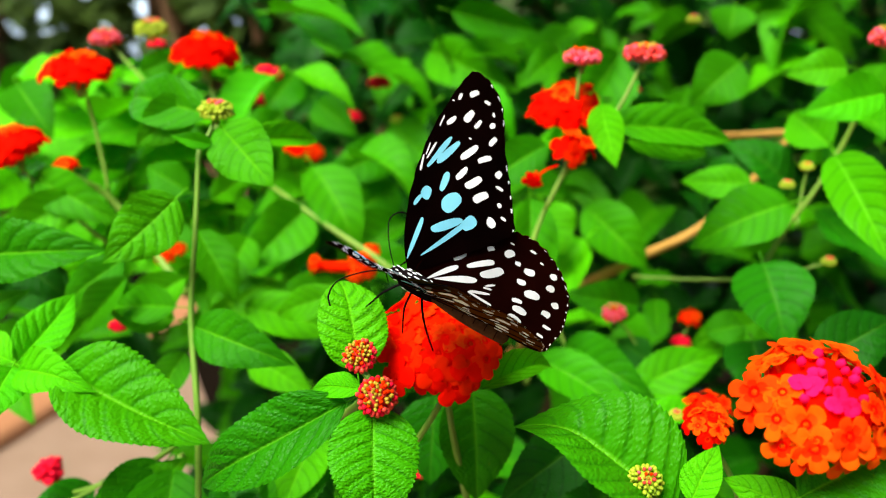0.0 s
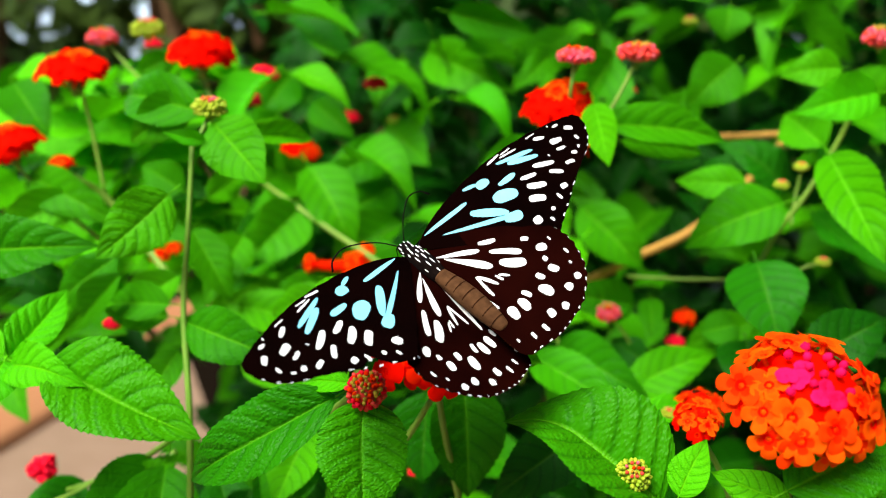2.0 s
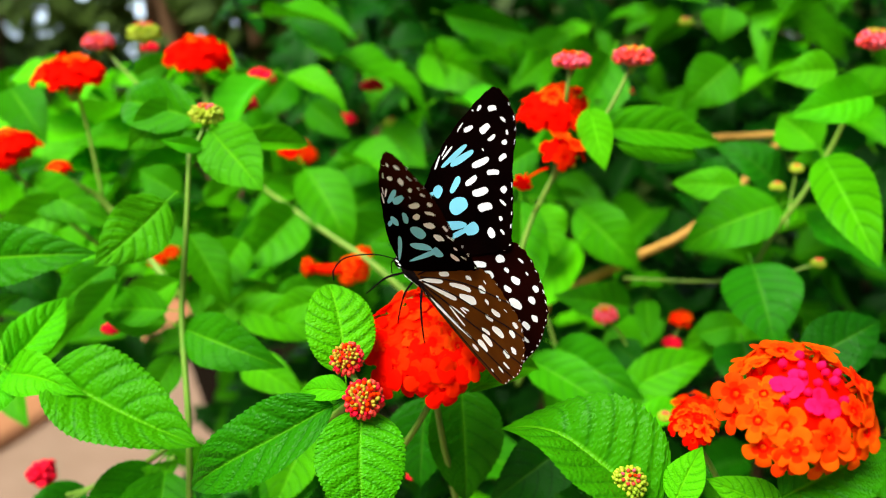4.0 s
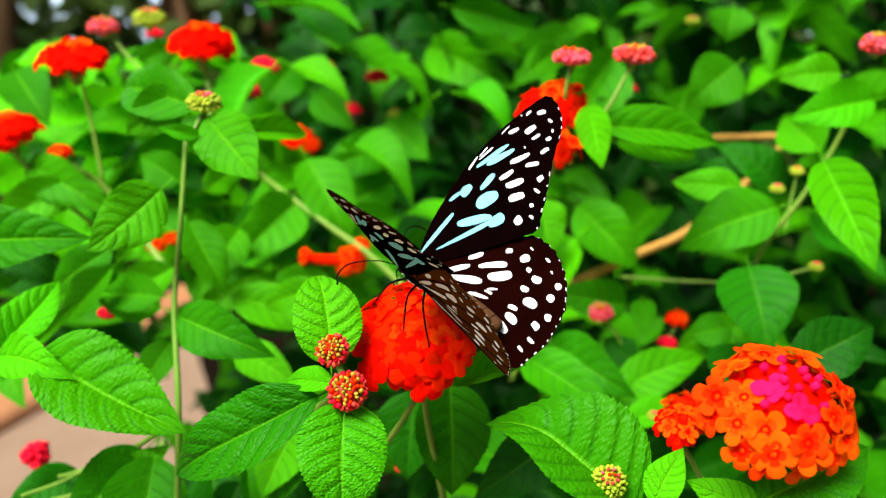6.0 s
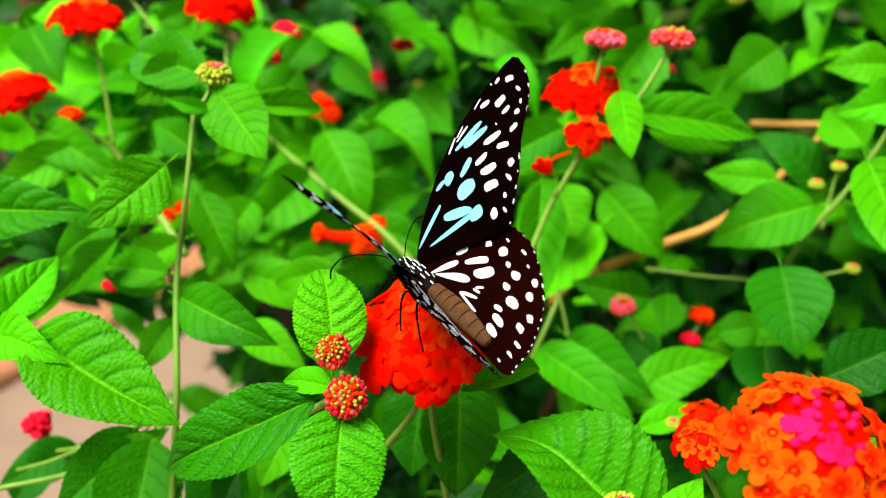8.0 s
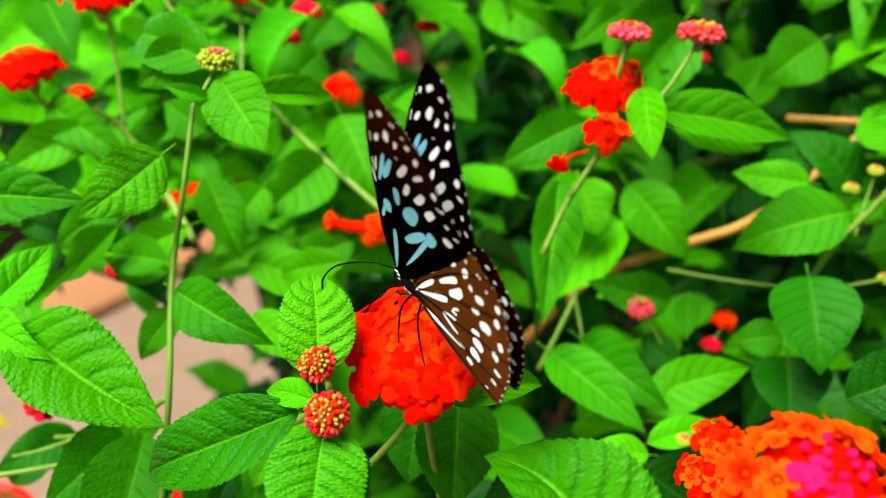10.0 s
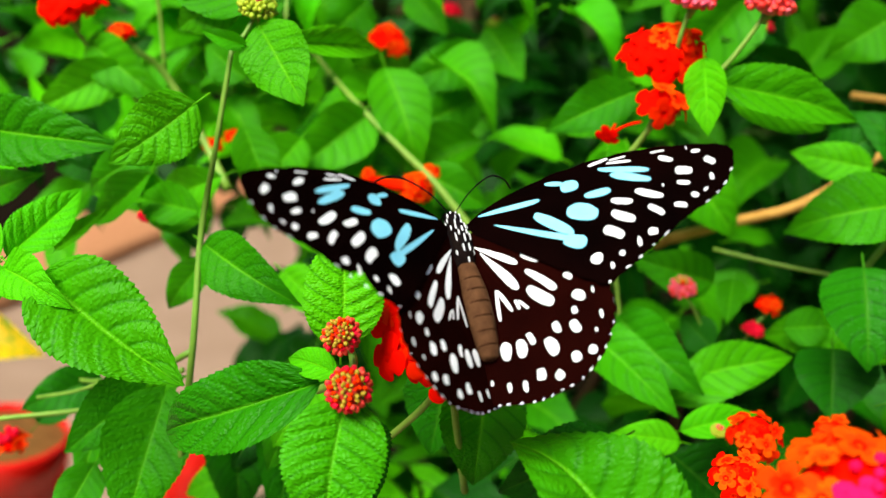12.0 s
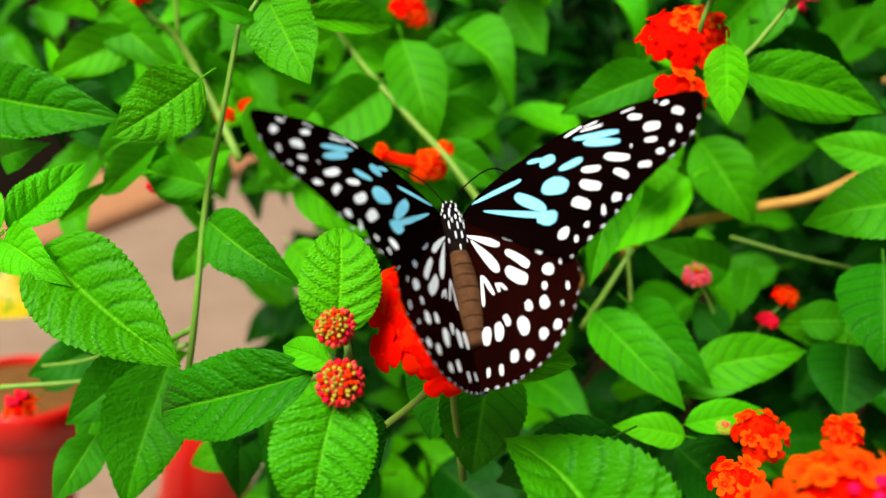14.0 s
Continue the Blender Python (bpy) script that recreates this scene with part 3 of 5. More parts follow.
leaf("Nm1", shrub, (-0.0093, 0.1806, 0.9545), (-0.0458, 0.1867, 0.9318), 0.0159, (-0.33, -0.9, 0.29))
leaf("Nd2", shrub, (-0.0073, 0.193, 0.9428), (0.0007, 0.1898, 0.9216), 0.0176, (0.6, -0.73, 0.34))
leaf("Ng2", shrub, (-0.0809, 0.2057, 0.9529), (-0.0432, 0.1988, 0.9376), 0.0225, (0.15, -0.71, 0.69))
leaf("Nf1", shrub, (-0.092, 0.2084, 0.9514), (-0.0713, 0.1975, 0.9512), 0.0111, (-0.37, -0.72, 0.59))
leaf("Nf2", shrub, (-0.0958, 0.2154, 0.9514), (-0.0894, 0.2358, 0.9646), 0.0121, (0.41, -0.58, 0.7))
leaf("Nf0", shrub, (-0.0934, 0.2085, 0.9521), (-0.0937, 0.1969, 0.9427), 0.0122, (0.36, -0.59, 0.72))
leaf("Nf1", shrub, (-0.0962, 0.2135, 0.952), (-0.1129, 0.2238, 0.9547), 0.0116, (-0.28, -0.64, 0.72))
leaf("Ng0", shrub, (-0.1231, 0.2418, 0.9734), (-0.0817, 0.2359, 0.9774), 0.0178, (-0.17, -0.91, 0.37))
leaf("Ng3", shrub, (-0.0609, 0.2353, 0.9911), (-0.0776, 0.2264, 0.9748), 0.0165, (0.35, -0.93, 0.15))
leaf("Mg1", shrub, (-0.1261, 0.2538, 0.9534), (-0.1089, 0.2453, 0.9624), 0.0099, (-0.41, -0.91, -0.08))
leaf("Mg3", shrub, (-0.0534, 0.2515, 1.0099), (-0.0364, 0.2392, 0.9945), 0.0173, (-0.18, -0.86, 0.48))
leaf("Mg1", shrub, (-0.0599, 0.2659, 1.0123), (-0.096, 0.2897, 1.0187), 0.0167, (-0.47, -0.81, 0.34))
leaf("Mg0", shrub, (-0.0662, 0.2725, 1.0164), (-0.0849, 0.2722, 1.0029), 0.0139, (0.01, -1, 0.01))
leaf("Mg0", shrub, (-0.0474, 0.258, 1.0062), (-0.0307, 0.2935, 1.0052), 0.0092, (0.85, -0.39, 0.36))
leaf("Mg1", shrub, (-0.0582, 0.2398, 0.9552), (-0.0306, 0.229, 0.9486), 0.0149, (-0.24, -0.88, 0.41))
leaf("Mf0", shrub, (-0.0545, 0.2476, 1.0049), (-0.0646, 0.2428, 1.0071), 0.0046, (0.43, -0.9, 0))
leaf("Mg2", shrub, (-0.0863, 0.2661, 0.9636), (-0.1065, 0.2726, 0.9421), 0.0111, (-0.28, -0.96, -0.02))
leaf("Mg0", shrub, (-0.0774, 0.2957, 0.9582), (-0.1027, 0.303, 0.9423), 0.0138, (-0.29, -0.96, 0.02))
leaf("Mg0", shrub, (0.0618, 0.2906, 1.0112), (0.1067, 0.3038, 1.0073), 0.0159, (0.29, -0.87, 0.4))
leaf("Mf2", shrub, (0.0573, 0.2845, 1.0177), (0.0623, 0.2795, 0.9982), 0.0109, (-0.21, -0.96, 0.19))
leaf("Mg1", shrub, (0.0702, 0.3051, 1.0058), (0.1047, 0.32, 1.0016), 0.0103, (0.41, -0.9, 0.13))
leaf("Mg0", shrub, (0.0441, 0.3148, 1.0038), (0.0188, 0.3085, 0.9876), 0.0149, (0.01, -0.94, 0.35))
leaf("Mg3", shrub, (0.0428, 0.3215, 0.9993), (0.0249, 0.3297, 0.9845), 0.0131, (-0.52, -0.84, 0.17))
leaf("Mg0", shrub, (0.0553, 0.2918, 1.0195), (0.0513, 0.3039, 0.9999), 0.0107, (-0.7, -0.66, -0.26))
leaf("Mg2", shrub, (0.0381, 0.3033, 0.9859), (0.0383, 0.2835, 0.9451), 0.0147, (0.12, -0.89, 0.43))
leaf("Ng4", shrub, (0.0558, 0.1649, 0.9394), (0.028, 0.1794, 0.9566), 0.0235, (0.34, -0.74, 0.57))
leaf("Nf3", shrub, (0.0582, 0.1614, 0.9428), (0.0639, 0.1651, 0.9529), 0.0077, (-0.3, -0.83, 0.47))
leaf("Ng0", shrub, (0.0756, 0.1543, 0.9475), (0.0977, 0.1612, 0.9571), 0.0157, (-0.08, -0.71, 0.7))
leaf("Ng3", shrub, (0.0781, 0.1588, 0.9434), (0.0649, 0.1642, 0.9468), 0.0076, (-0.21, -0.83, 0.52))
leaf("Md1", shrub, (0.1481, 0.3621, 0.9861), (0.1213, 0.3618, 1.0059), 0.0200, (0.1, -0.9, 0.42))
leaf("Md3", shrub, (0.1146, 0.3559, 0.9848), (0.1305, 0.3613, 1.0015), 0.0165, (-0.2, -0.9, 0.38))
leaf("Mf0", shrub, (0.0703, 0.2601, 0.9221), (0.0926, 0.2705, 0.9273), 0.0095, (0.15, -0.68, 0.72))
leaf("Mf1", shrub, (0.071, 0.2592, 0.9193), (0.0525, 0.2564, 0.919), 0.0094, (0.1, -0.77, 0.63))
leaf("Md2", shrub, (0.0716, 0.2716, 0.909), (0.0932, 0.27, 0.8959), 0.0197, (0.25, -0.82, 0.51))
leaf("Md0", shrub, (0.1167, 0.2995, 0.9662), (0.1196, 0.2806, 0.9425), 0.0260, (-0.24, -0.77, 0.59))
leaf("Mg1", shrub, (0.1292, 0.3127, 0.9851), (0.0961, 0.315, 0.9698), 0.0222, (-0.25, -0.88, 0.41))
leaf("Mg3", shrub, (0.1223, 0.3337, 0.9902), (0.0974, 0.3384, 0.9904), 0.0133, (-0.18, -0.95, 0.24))
leaf("Mg2", shrub, (0.1361, 0.2953, 1.0027), (0.1457, 0.2702, 0.9709), 0.0180, (-0.39, -0.78, 0.49))
leaf("Mf0", shrub, (0.1517, 0.2987, 1.023), (0.1232, 0.2922, 1.0162), 0.0157, (0.14, -0.94, 0.31))
leaf("Mg1", shrub, (0.1571, 0.3409, 1.0332), (0.1351, 0.3402, 1.0307), 0.0149, (0.01, -0.99, 0.17))
leaf("Mg2", shrub, (0.1513, 0.3362, 1.0041), (0.1439, 0.3583, 1.0163), 0.0197, (-0.63, -0.53, 0.57))
leaf("Mg0", shrub, (0.0687, 0.3863, 0.9751), (0.0955, 0.3776, 0.9497), 0.0234, (-0.06, -0.96, 0.26))
leaf("Mg3", shrub, (0.0479, 0.3613, 0.9786), (0.0574, 0.3582, 0.9584), 0.0209, (0.06, -0.98, 0.18))
leaf("Mg4", shrub, (0.019, 0.1998, 0.9517), (0.0388, 0.211, 0.9567), 0.0076, (0.24, -0.72, 0.65))
leaf("Mm0", shrub, (0.018, 0.2289, 0.9438), (0.0201, 0.2241, 0.9129), 0.0203, (0.13, -0.98, 0.16))
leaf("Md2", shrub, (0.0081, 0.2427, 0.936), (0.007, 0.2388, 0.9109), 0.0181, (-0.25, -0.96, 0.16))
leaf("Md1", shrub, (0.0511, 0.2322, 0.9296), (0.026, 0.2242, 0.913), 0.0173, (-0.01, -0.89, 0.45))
leaf("Mm0", shrub, (0.0834, 0.3359, 0.9429), (0.054, 0.3263, 0.9487), 0.0160, (0.34, -0.91, 0.21))
leaf("Mm1", shrub, (0.0518, 0.3039, 0.9352), (0.0772, 0.2823, 0.9245), 0.0190, (-0.48, -0.77, 0.42))
leaf("Mg1", shrub, (0.0757, 0.3019, 0.9201), (0.1069, 0.3045, 0.9342), 0.0160, (-0.15, -0.86, 0.49))
leaf("Mm0", shrub, (0.042, 0.2972, 0.9321), (0.0718, 0.2754, 0.9194), 0.0167, (-0.27, -0.73, 0.63))
leaf("Mg1", shrub, (0.0722, 0.2951, 0.9143), (0.1094, 0.3177, 0.9324), 0.0163, (0.01, -0.63, 0.77))
leaf("Mg0", shrub, (0.1253, 0.3228, 0.9404), (0.1032, 0.3362, 0.9268), 0.0147, (-0.58, -0.8, 0.16))
leaf("Md2", shrub, (0.1185, 0.3097, 0.9365), (0.1184, 0.293, 0.9199), 0.0239, (-0.16, -0.7, 0.7))
leaf("Md1", shrub, (0.1182, 0.2556, 0.9444), (0.1427, 0.2581, 0.9579), 0.0181, (-0.13, -0.91, 0.4))
leaf("Md3", shrub, (0.0859, 0.3229, 0.9244), (0.075, 0.3338, 0.9299), 0.0128, (-0.52, -0.74, 0.43))
leaf("Mg2", shrub, (0.0898, 0.3363, 0.9451), (0.0889, 0.3243, 0.9327), 0.0096, (-0.23, -0.69, 0.69))
leaf("Mg1", shrub, (0.1066, 0.3249, 0.9351), (0.1254, 0.3258, 0.9395), 0.0128, (-0.06, -0.89, 0.46))
leaf("Mm0", shrub, (-0.0647, 0.238, 0.9144), (-0.064, 0.216, 0.8831), 0.0224, (0.18, -0.8, 0.57))
leaf("Mg1", shrub, (-0.0853, 0.2463, 0.9012), (-0.086, 0.2324, 0.8778), 0.0100, (0.09, -0.86, 0.51))
leaf("Mg3", shrub, (-0.0813, 0.2322, 0.8902), (-0.0833, 0.2168, 0.8781), 0.0119, (0.45, -0.59, 0.67))
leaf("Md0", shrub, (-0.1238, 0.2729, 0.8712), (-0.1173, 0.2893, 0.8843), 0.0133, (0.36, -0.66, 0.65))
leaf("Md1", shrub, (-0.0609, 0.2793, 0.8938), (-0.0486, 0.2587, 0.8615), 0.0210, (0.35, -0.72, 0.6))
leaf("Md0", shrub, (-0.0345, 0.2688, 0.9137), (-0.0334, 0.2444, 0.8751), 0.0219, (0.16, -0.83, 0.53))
leaf("Mg1", shrub, (-0.0586, 0.2888, 0.8597), (-0.0775, 0.2829, 0.8508), 0.0135, (-0.03, -0.8, 0.59))
leaf("Mg0", shrub, (-0.1249, 0.3235, 0.9822), (-0.1529, 0.3127, 0.9635), 0.0155, (0.23, -0.95, 0.2))
leaf("Mg2", shrub, (-0.0856, 0.277, 0.9565), (-0.1121, 0.2811, 0.9488), 0.0104, (-0.25, -0.89, 0.39))
leaf("Mg0", shrub, (-0.0719, 0.2674, 0.9542), (-0.0953, 0.2741, 0.9524), 0.0123, (-0.27, -0.83, 0.49))
leaf("Mg2", shrub, (-0.0479, 0.3594, 0.9747), (-0.0678, 0.3355, 0.9531), 0.0222, (0.47, -0.77, 0.43))
leaf("Mg0", shrub, (-0.0659, 0.3375, 0.9659), (-0.075, 0.3138, 0.9445), 0.0170, (0.29, -0.7, 0.65))
leaf("Mg1", shrub, (-0.0259, 0.2956, 0.9534), (-0.0506, 0.3038, 0.9432), 0.0118, (-0.38, -0.9, 0.2))
leaf("Mg3", shrub, (-0.0804, 0.3397, 0.9798), (-0.0696, 0.3663, 0.9896), 0.0122, (0.74, -0.48, 0.48))
leaf("Mg2", shrub, (-0.0433, 0.3622, 0.9679), (-0.0712, 0.3614, 0.9468), 0.0191, (0.01, -1, 0.04))
leaf("Mg0", shrub, (-0.0258, 0.3608, 0.9569), (0.0017, 0.3613, 0.9476), 0.0167, (0.11, -0.96, 0.25))
leaf("Mg1", shrub, (-0.054, 0.4175, 0.9767), (-0.0174, 0.4466, 0.9834), 0.0173, (0.58, -0.78, 0.22))
leaf("Mg0", shrub, (-0.0637, 0.3183, 0.9434), (-0.0268, 0.3199, 0.9333), 0.0172, (0.16, -0.89, 0.42))
leaf("Mg1", shrub, (-0.0738, 0.237, 0.9064), (-0.0614, 0.2389, 0.9176), 0.0097, (-0.1, -0.96, 0.27))
leaf("Mg2", shrub, (-0.0266, 0.2503, 0.9224), (-0.0341, 0.2372, 0.9039), 0.0164, (0.05, -0.82, 0.56))
leaf("Mg1", shrub, (0.1394, 0.4123, 1.0387), (0.1182, 0.4091, 1.0195), 0.0254, (-0.03, -0.98, 0.2))
leaf("Mg0", shrub, (0.1426, 0.4369, 1.0661), (0.1402, 0.4344, 1.0503), 0.0213, (-0.25, -0.95, 0.19))
leaf("Mg2", hedge, (0.0092, 0.4653, 1.0645), (0.0551, 0.4642, 1.054), 0.0171, (-0.04, -0.99, -0.09))
leaf("Mg1", hedge, (0.0604, 0.4323, 1.0437), (0.0419, 0.4092, 1.027), 0.0156, (0.48, -0.73, 0.48))
leaf("Mg0", hedge, (-0.0035, 0.5131, 1.0479), (0.042, 0.4698, 1.0258), 0.0274, (-0.61, -0.76, 0.23))
leaf("Mg3", hedge, (-0.0219, 0.4661, 1.0074), (0.0009, 0.4432, 0.9888), 0.0228, (-0.42, -0.79, 0.45))
leaf("Mg1", hedge, (-0.016, 0.4241, 0.9976), (-0.0486, 0.4009, 0.9816), 0.0208, (0.48, -0.84, 0.25))
leaf("Mg0", hedge, (-0.06, 0.4673, 1.0183), (-0.0381, 0.4548, 1.0017), 0.0173, (-0.26, -0.91, 0.33))
leaf("Mg2", hedge, (-0.0753, 0.5663, 1.0706), (-0.0538, 0.5624, 1.0434), 0.0209, (-0.02, -0.99, 0.13))
leaf("Mg1", hedge, (-0.0156, 0.4213, 0.9792), (-0.0419, 0.3981, 0.9629), 0.0234, (0.49, -0.8, 0.35))
leaf("Mg1", shrub, (-0.0721, 0.2751, 0.9378), (-0.0817, 0.2702, 0.9209), 0.0108, (0.11, -0.97, 0.22))
leaf("Mg0", shrub, (-0.0758, 0.2773, 0.948), (-0.0986, 0.2808, 0.949), 0.0118, (-0.12, -0.9, 0.42))
leaf("Mg2", shrub, (-0.1056, 0.2507, 0.9408), (-0.0947, 0.2582, 0.9534), 0.0047, (0.26, -0.91, 0.32))
leaf("Mg1", shrub, (-0.0907, 0.2757, 0.9675), (-0.1119, 0.275, 0.951), 0.0124, (-0.03, -1, 0.07))
leaf("Mg0", shrub, (-0.0786, 0.3138, 0.9712), (-0.0634, 0.3089, 0.9461), 0.0153, (0.33, -0.87, 0.37))
leaf("Mg3", shrub, (-0.051, 0.3582, 0.9744), (-0.0768, 0.3476, 0.94), 0.0205, (0.22, -0.97, 0.14))
leaf("Mg1", shrub, (-0.0326, 0.3432, 0.9489), (-0.0601, 0.3373, 0.9344), 0.0172, (0.11, -0.97, 0.2))
leaf("Mg0", shrub, (-0.0578, 0.3049, 0.9277), (-0.0349, 0.2943, 0.9187), 0.0140, (-0.16, -0.81, 0.56))
leaf("Mg2", shrub, (-0.1222, 0.3335, 0.9826), (-0.1588, 0.3263, 0.966), 0.0146, (0.19, -0.98, 0.01))
leaf("Mm0", shrub, (-0.0678, 0.2391, 0.9158), (-0.085, 0.2228, 0.8975), 0.0168, (0.29, -0.83, 0.47))
leaf("Md1", shrub, (-0.102, 0.2721, 0.8936), (-0.1205, 0.2579, 0.8843), 0.0140, (0.41, -0.81, 0.43))
leaf("Md0", shrub, (-0.05, 0.2758, 0.8907), (-0.0536, 0.2622, 0.8785), 0.0131, (0.33, -0.68, 0.66))
leaf("Mm1", shrub, (-0.0277, 0.2539, 0.9203), (-0.0356, 0.2372, 0.8967), 0.0179, (0.16, -0.83, 0.53))
leaf("Mg1", shrub, (-0.1428, 0.3289, 0.9879), (-0.1075, 0.3172, 0.9733), 0.0165, (-0.14, -0.91, 0.39))
leaf("Mg0", shrub, (-0.0892, 0.3397, 0.9826), (-0.1059, 0.3409, 0.9924), 0.0151, (0.07, -0.97, 0.24))
leaf("Md1", shrub, (-0.1495, 0.3238, 0.9597), (-0.1298, 0.3217, 0.9442), 0.0167, (0.21, -0.9, 0.39))
leaf("Md0", shrub, (-0.1576, 0.3584, 0.9774), (-0.135, 0.3605, 0.989), 0.0183, (0.13, -0.99, -0.07))
leaf("Md2", shrub, (-0.1347, 0.3345, 0.952), (-0.156, 0.3321, 0.9388), 0.0194, (0.11, -0.99, -0.01))
leaf("Mg0", shrub, (-0.1703, 0.3754, 1.0226), (-0.1513, 0.3623, 1.0023), 0.0208, (0.04, -0.82, 0.56))
leaf("Mg1", shrub, (-0.1294, 0.4073, 1.0291), (-0.1093, 0.4092, 1.0395), 0.0127, (0.16, -0.98, -0.13))
leaf("Mg3", shrub, (-0.0696, 0.4257, 1.0125), (-0.0805, 0.4026, 0.9948), 0.0208, (0.56, -0.65, 0.51))
leaf("Mg1", shrub, (-0.0793, 0.51, 1.0341), (-0.0935, 0.4856, 1.0089), 0.0249, (0.5, -0.75, 0.44))
flower_head(shrub, (0.0101, 0.1986, 0.9641), (-0.08, -0.66, 0.75), 0.01270, OPEN_RED, 0.00430, "round red lantana flower head with tiny florets", 1, 0.34)
flower_head(shrub, (0.0475, 0.2908, 1.0165), (-0.1, -0.45, 0.9), 0.00940, FLAT_RED, 0.00452, "red lantana flower head with orange middle", 2, 0.75)
flower_head(shrub, (0.0498, 0.2824, 1.0048), (0.2, -0.6, 0.7), 0.00529, (("y", 6, 125, 0.6), ("o", 2, 30, 1.0), ("r", 4, 84, 1.15)), 0.00370, "half-open red and orange lantana flower head", 3, 0.75)
flower_head(shrub, (-0.1304, 0.3413, 1.0277), (0, -0.2, 1), 0.01063, FLAT_RED, 0.00574, "round red lantana flower head with tiny florets", 4, 0.50)
flower_head(shrub, (-0.0901, 0.3706, 1.0369), (0.05, -0.2, 1), 0.01148, FLAT_RED, 0.00620, "round red lantana flower head with tiny florets", 5, 0.50)
flower_head(shrub, (-0.1493, 0.3265, 0.9996), (-0.2, -0.4, 0.9), 0.00928, FLAT_RED, 0.00516, "round red lantana flower head with tiny florets", 6, 0.60)
flower_head(shrub, (-0.1317, 0.3307, 0.9923), (0, -0.3, 1), 0.00377, SMALL_ORANGE, 0.00230, "small orange-red flower head", 7, 0.75)
flower_head(shrub, (0.0784, 0.157, 0.9642), (0.0, -0.62, 0.78), 0.01190, TWO_TONE, 0.00390, "large orange flower head with magenta middle", 8, 0.62)
flower_head(shrub, (0.0703, 0.1946, 0.9463), (-0.1, -0.5, 0.8), 0.00457, SMALL_ORANGE, 0.00241, "small orange and red flower head", 9, 0.75)
flower_head(shrub, (0.0849, 0.2444, 0.9324), (-0.1, -0.5, 0.8), 0.00600, SMALL_ORANGE, 0.00273, "small orange and red flower head", 10, 0.75)
flower_head(shrub, (0.0513, 0.2835, 1.0315), (0, -0.15, 1), 0.00454, BUD_PINK, 0.00192, "flat-topped cluster of closed pink buds", 11, 0.50)
flower_head(shrub, (0.0718, 0.2922, 1.0334), (0.05, -0.15, 1), 0.00503, BUD_PINK, 0.00198, "flat-topped cluster of closed pink buds", 12, 0.55)
flower_head(shrub, (0.1523, 0.3014, 1.0403), (0, -0.15, 1), 0.00442, BUD_PINK, 0.00184, "flat-topped cluster of closed pink buds", 13, 0.75)
flower_head(shrub, (-0.0064, 0.1802, 0.9647), (-0.2, -0.75, 0.6), 0.00280, BUD_WINE, 0.00099, "round cluster of wine-red and yellow buds", 14, 0.90)
flower_head(shrub, (-0.0021, 0.1723, 0.9587), (0, -0.8, 0.55), 0.00326, BUD_WINE, 0.00107, "round cluster of wine-red and yellow buds", 15, 0.90)
flower_head(shrub, (0.05, 0.1638, 0.9458), (0, -0.6, 0.7), 0.00270, BUD_YELLOW, 0.00092, "round cluster of yellow-green buds", 16, 0.90)
flower_head(shrub, (-0.1299, 0.3687, 1.041), (0,-.2,1), 0.00457, BUD_PINK, 0.00206, "flat-topped cluster of closed pink buds", 17, 0.75)
flower_head(shrub, (-0.1183, 0.3899, 1.0466), (0,-.2,1), 0.00530, BUD_YELLOW, 0.00217, "cluster of yellow and pink buds", 18, 0.75)
flower_head(shrub, (-0.0548, 0.254, 1.0136), (0,-.2,1), 0.00381, BUD_YELLOW, 0.00143, "cluster of yellow-green buds", 19, 0.75)
flower_head(shrub, (-0.0726, 0.408, 1.0288), (0, -0.2, 1), 0.00381, BUD_RED, 0.00305, "small crimson bud cluster", 20, 0.50)
flower_head(shrub, (-0.0786, 0.396, 1.0173), (0, -0.2, 1), 0.00408, BUD_RED, 0.00327, "small crimson bud cluster", 21, 0.50)
flower_head(shrub, (-0.0545, 0.4696, 1.0326), (0, -0.2, 1), 0.00263, BUD_RED, 0.00210, "small crimson bud cluster", 22, 0.50)
flower_head(shrub, (-0.0274, 0.4641, 1.0277), (0, -0.2, 1), 0.00325, BUD_RED, 0.00260, "small crimson bud cluster", 23, 0.50)
flower_head(shrub, (-0.0462, 0.5067, 1.0102), (0, -0.2, 1), 0.00333, BUD_RED, 0.00266, "small crimson bud cluster", 24, 0.50)
flower_head(shrub, (0.1007, 0.4606, 1.0266), (0, -0.2, 1), 0.00257, BUD_RED, 0.00206, "small crimson bud cluster", 25, 0.50)
flower_head(shrub, (-0.0995, 0.2928, 0.9413), (0, -0.2, 1), 0.00200, BUD_RED, 0.00160, "small crimson bud cluster", 26, 0.50)
flower_head(shrub, (0.1011, 0.3388, 0.9278), (0, -0.2, 1), 0.00213, BUD_RED, 0.00171, "small crimson bud cluster", 27, 0.50)
flower_head(shrub, (-0.1228, 0.4094, 1.0418), (0, -0.2, 1), 0.00228, BUD_RED, 0.00183, "small crimson bud cluster", 28, 0.50)
flower_head(shrub, (0.0035, 0.2677, 0.9018), (0, -0.2, 1), 0.00107, BUD_RED, 0.00085, "small crimson bud cluster", 29, 0.50)
flower_head(shrub, (0.0035, 0.2517, 0.9291), (0, -0.2, 1), 0.00099, BUD_RED, 0.00079, "small crimson bud cluster", 30, 0.50)
flower_head(shrub, (0.0776, 0.2496, 0.9294), (0,-.3,1), 0.00149, BUD_YELLOW, 0.00075, "tiny yellow bud cluster", 31, 0.75)
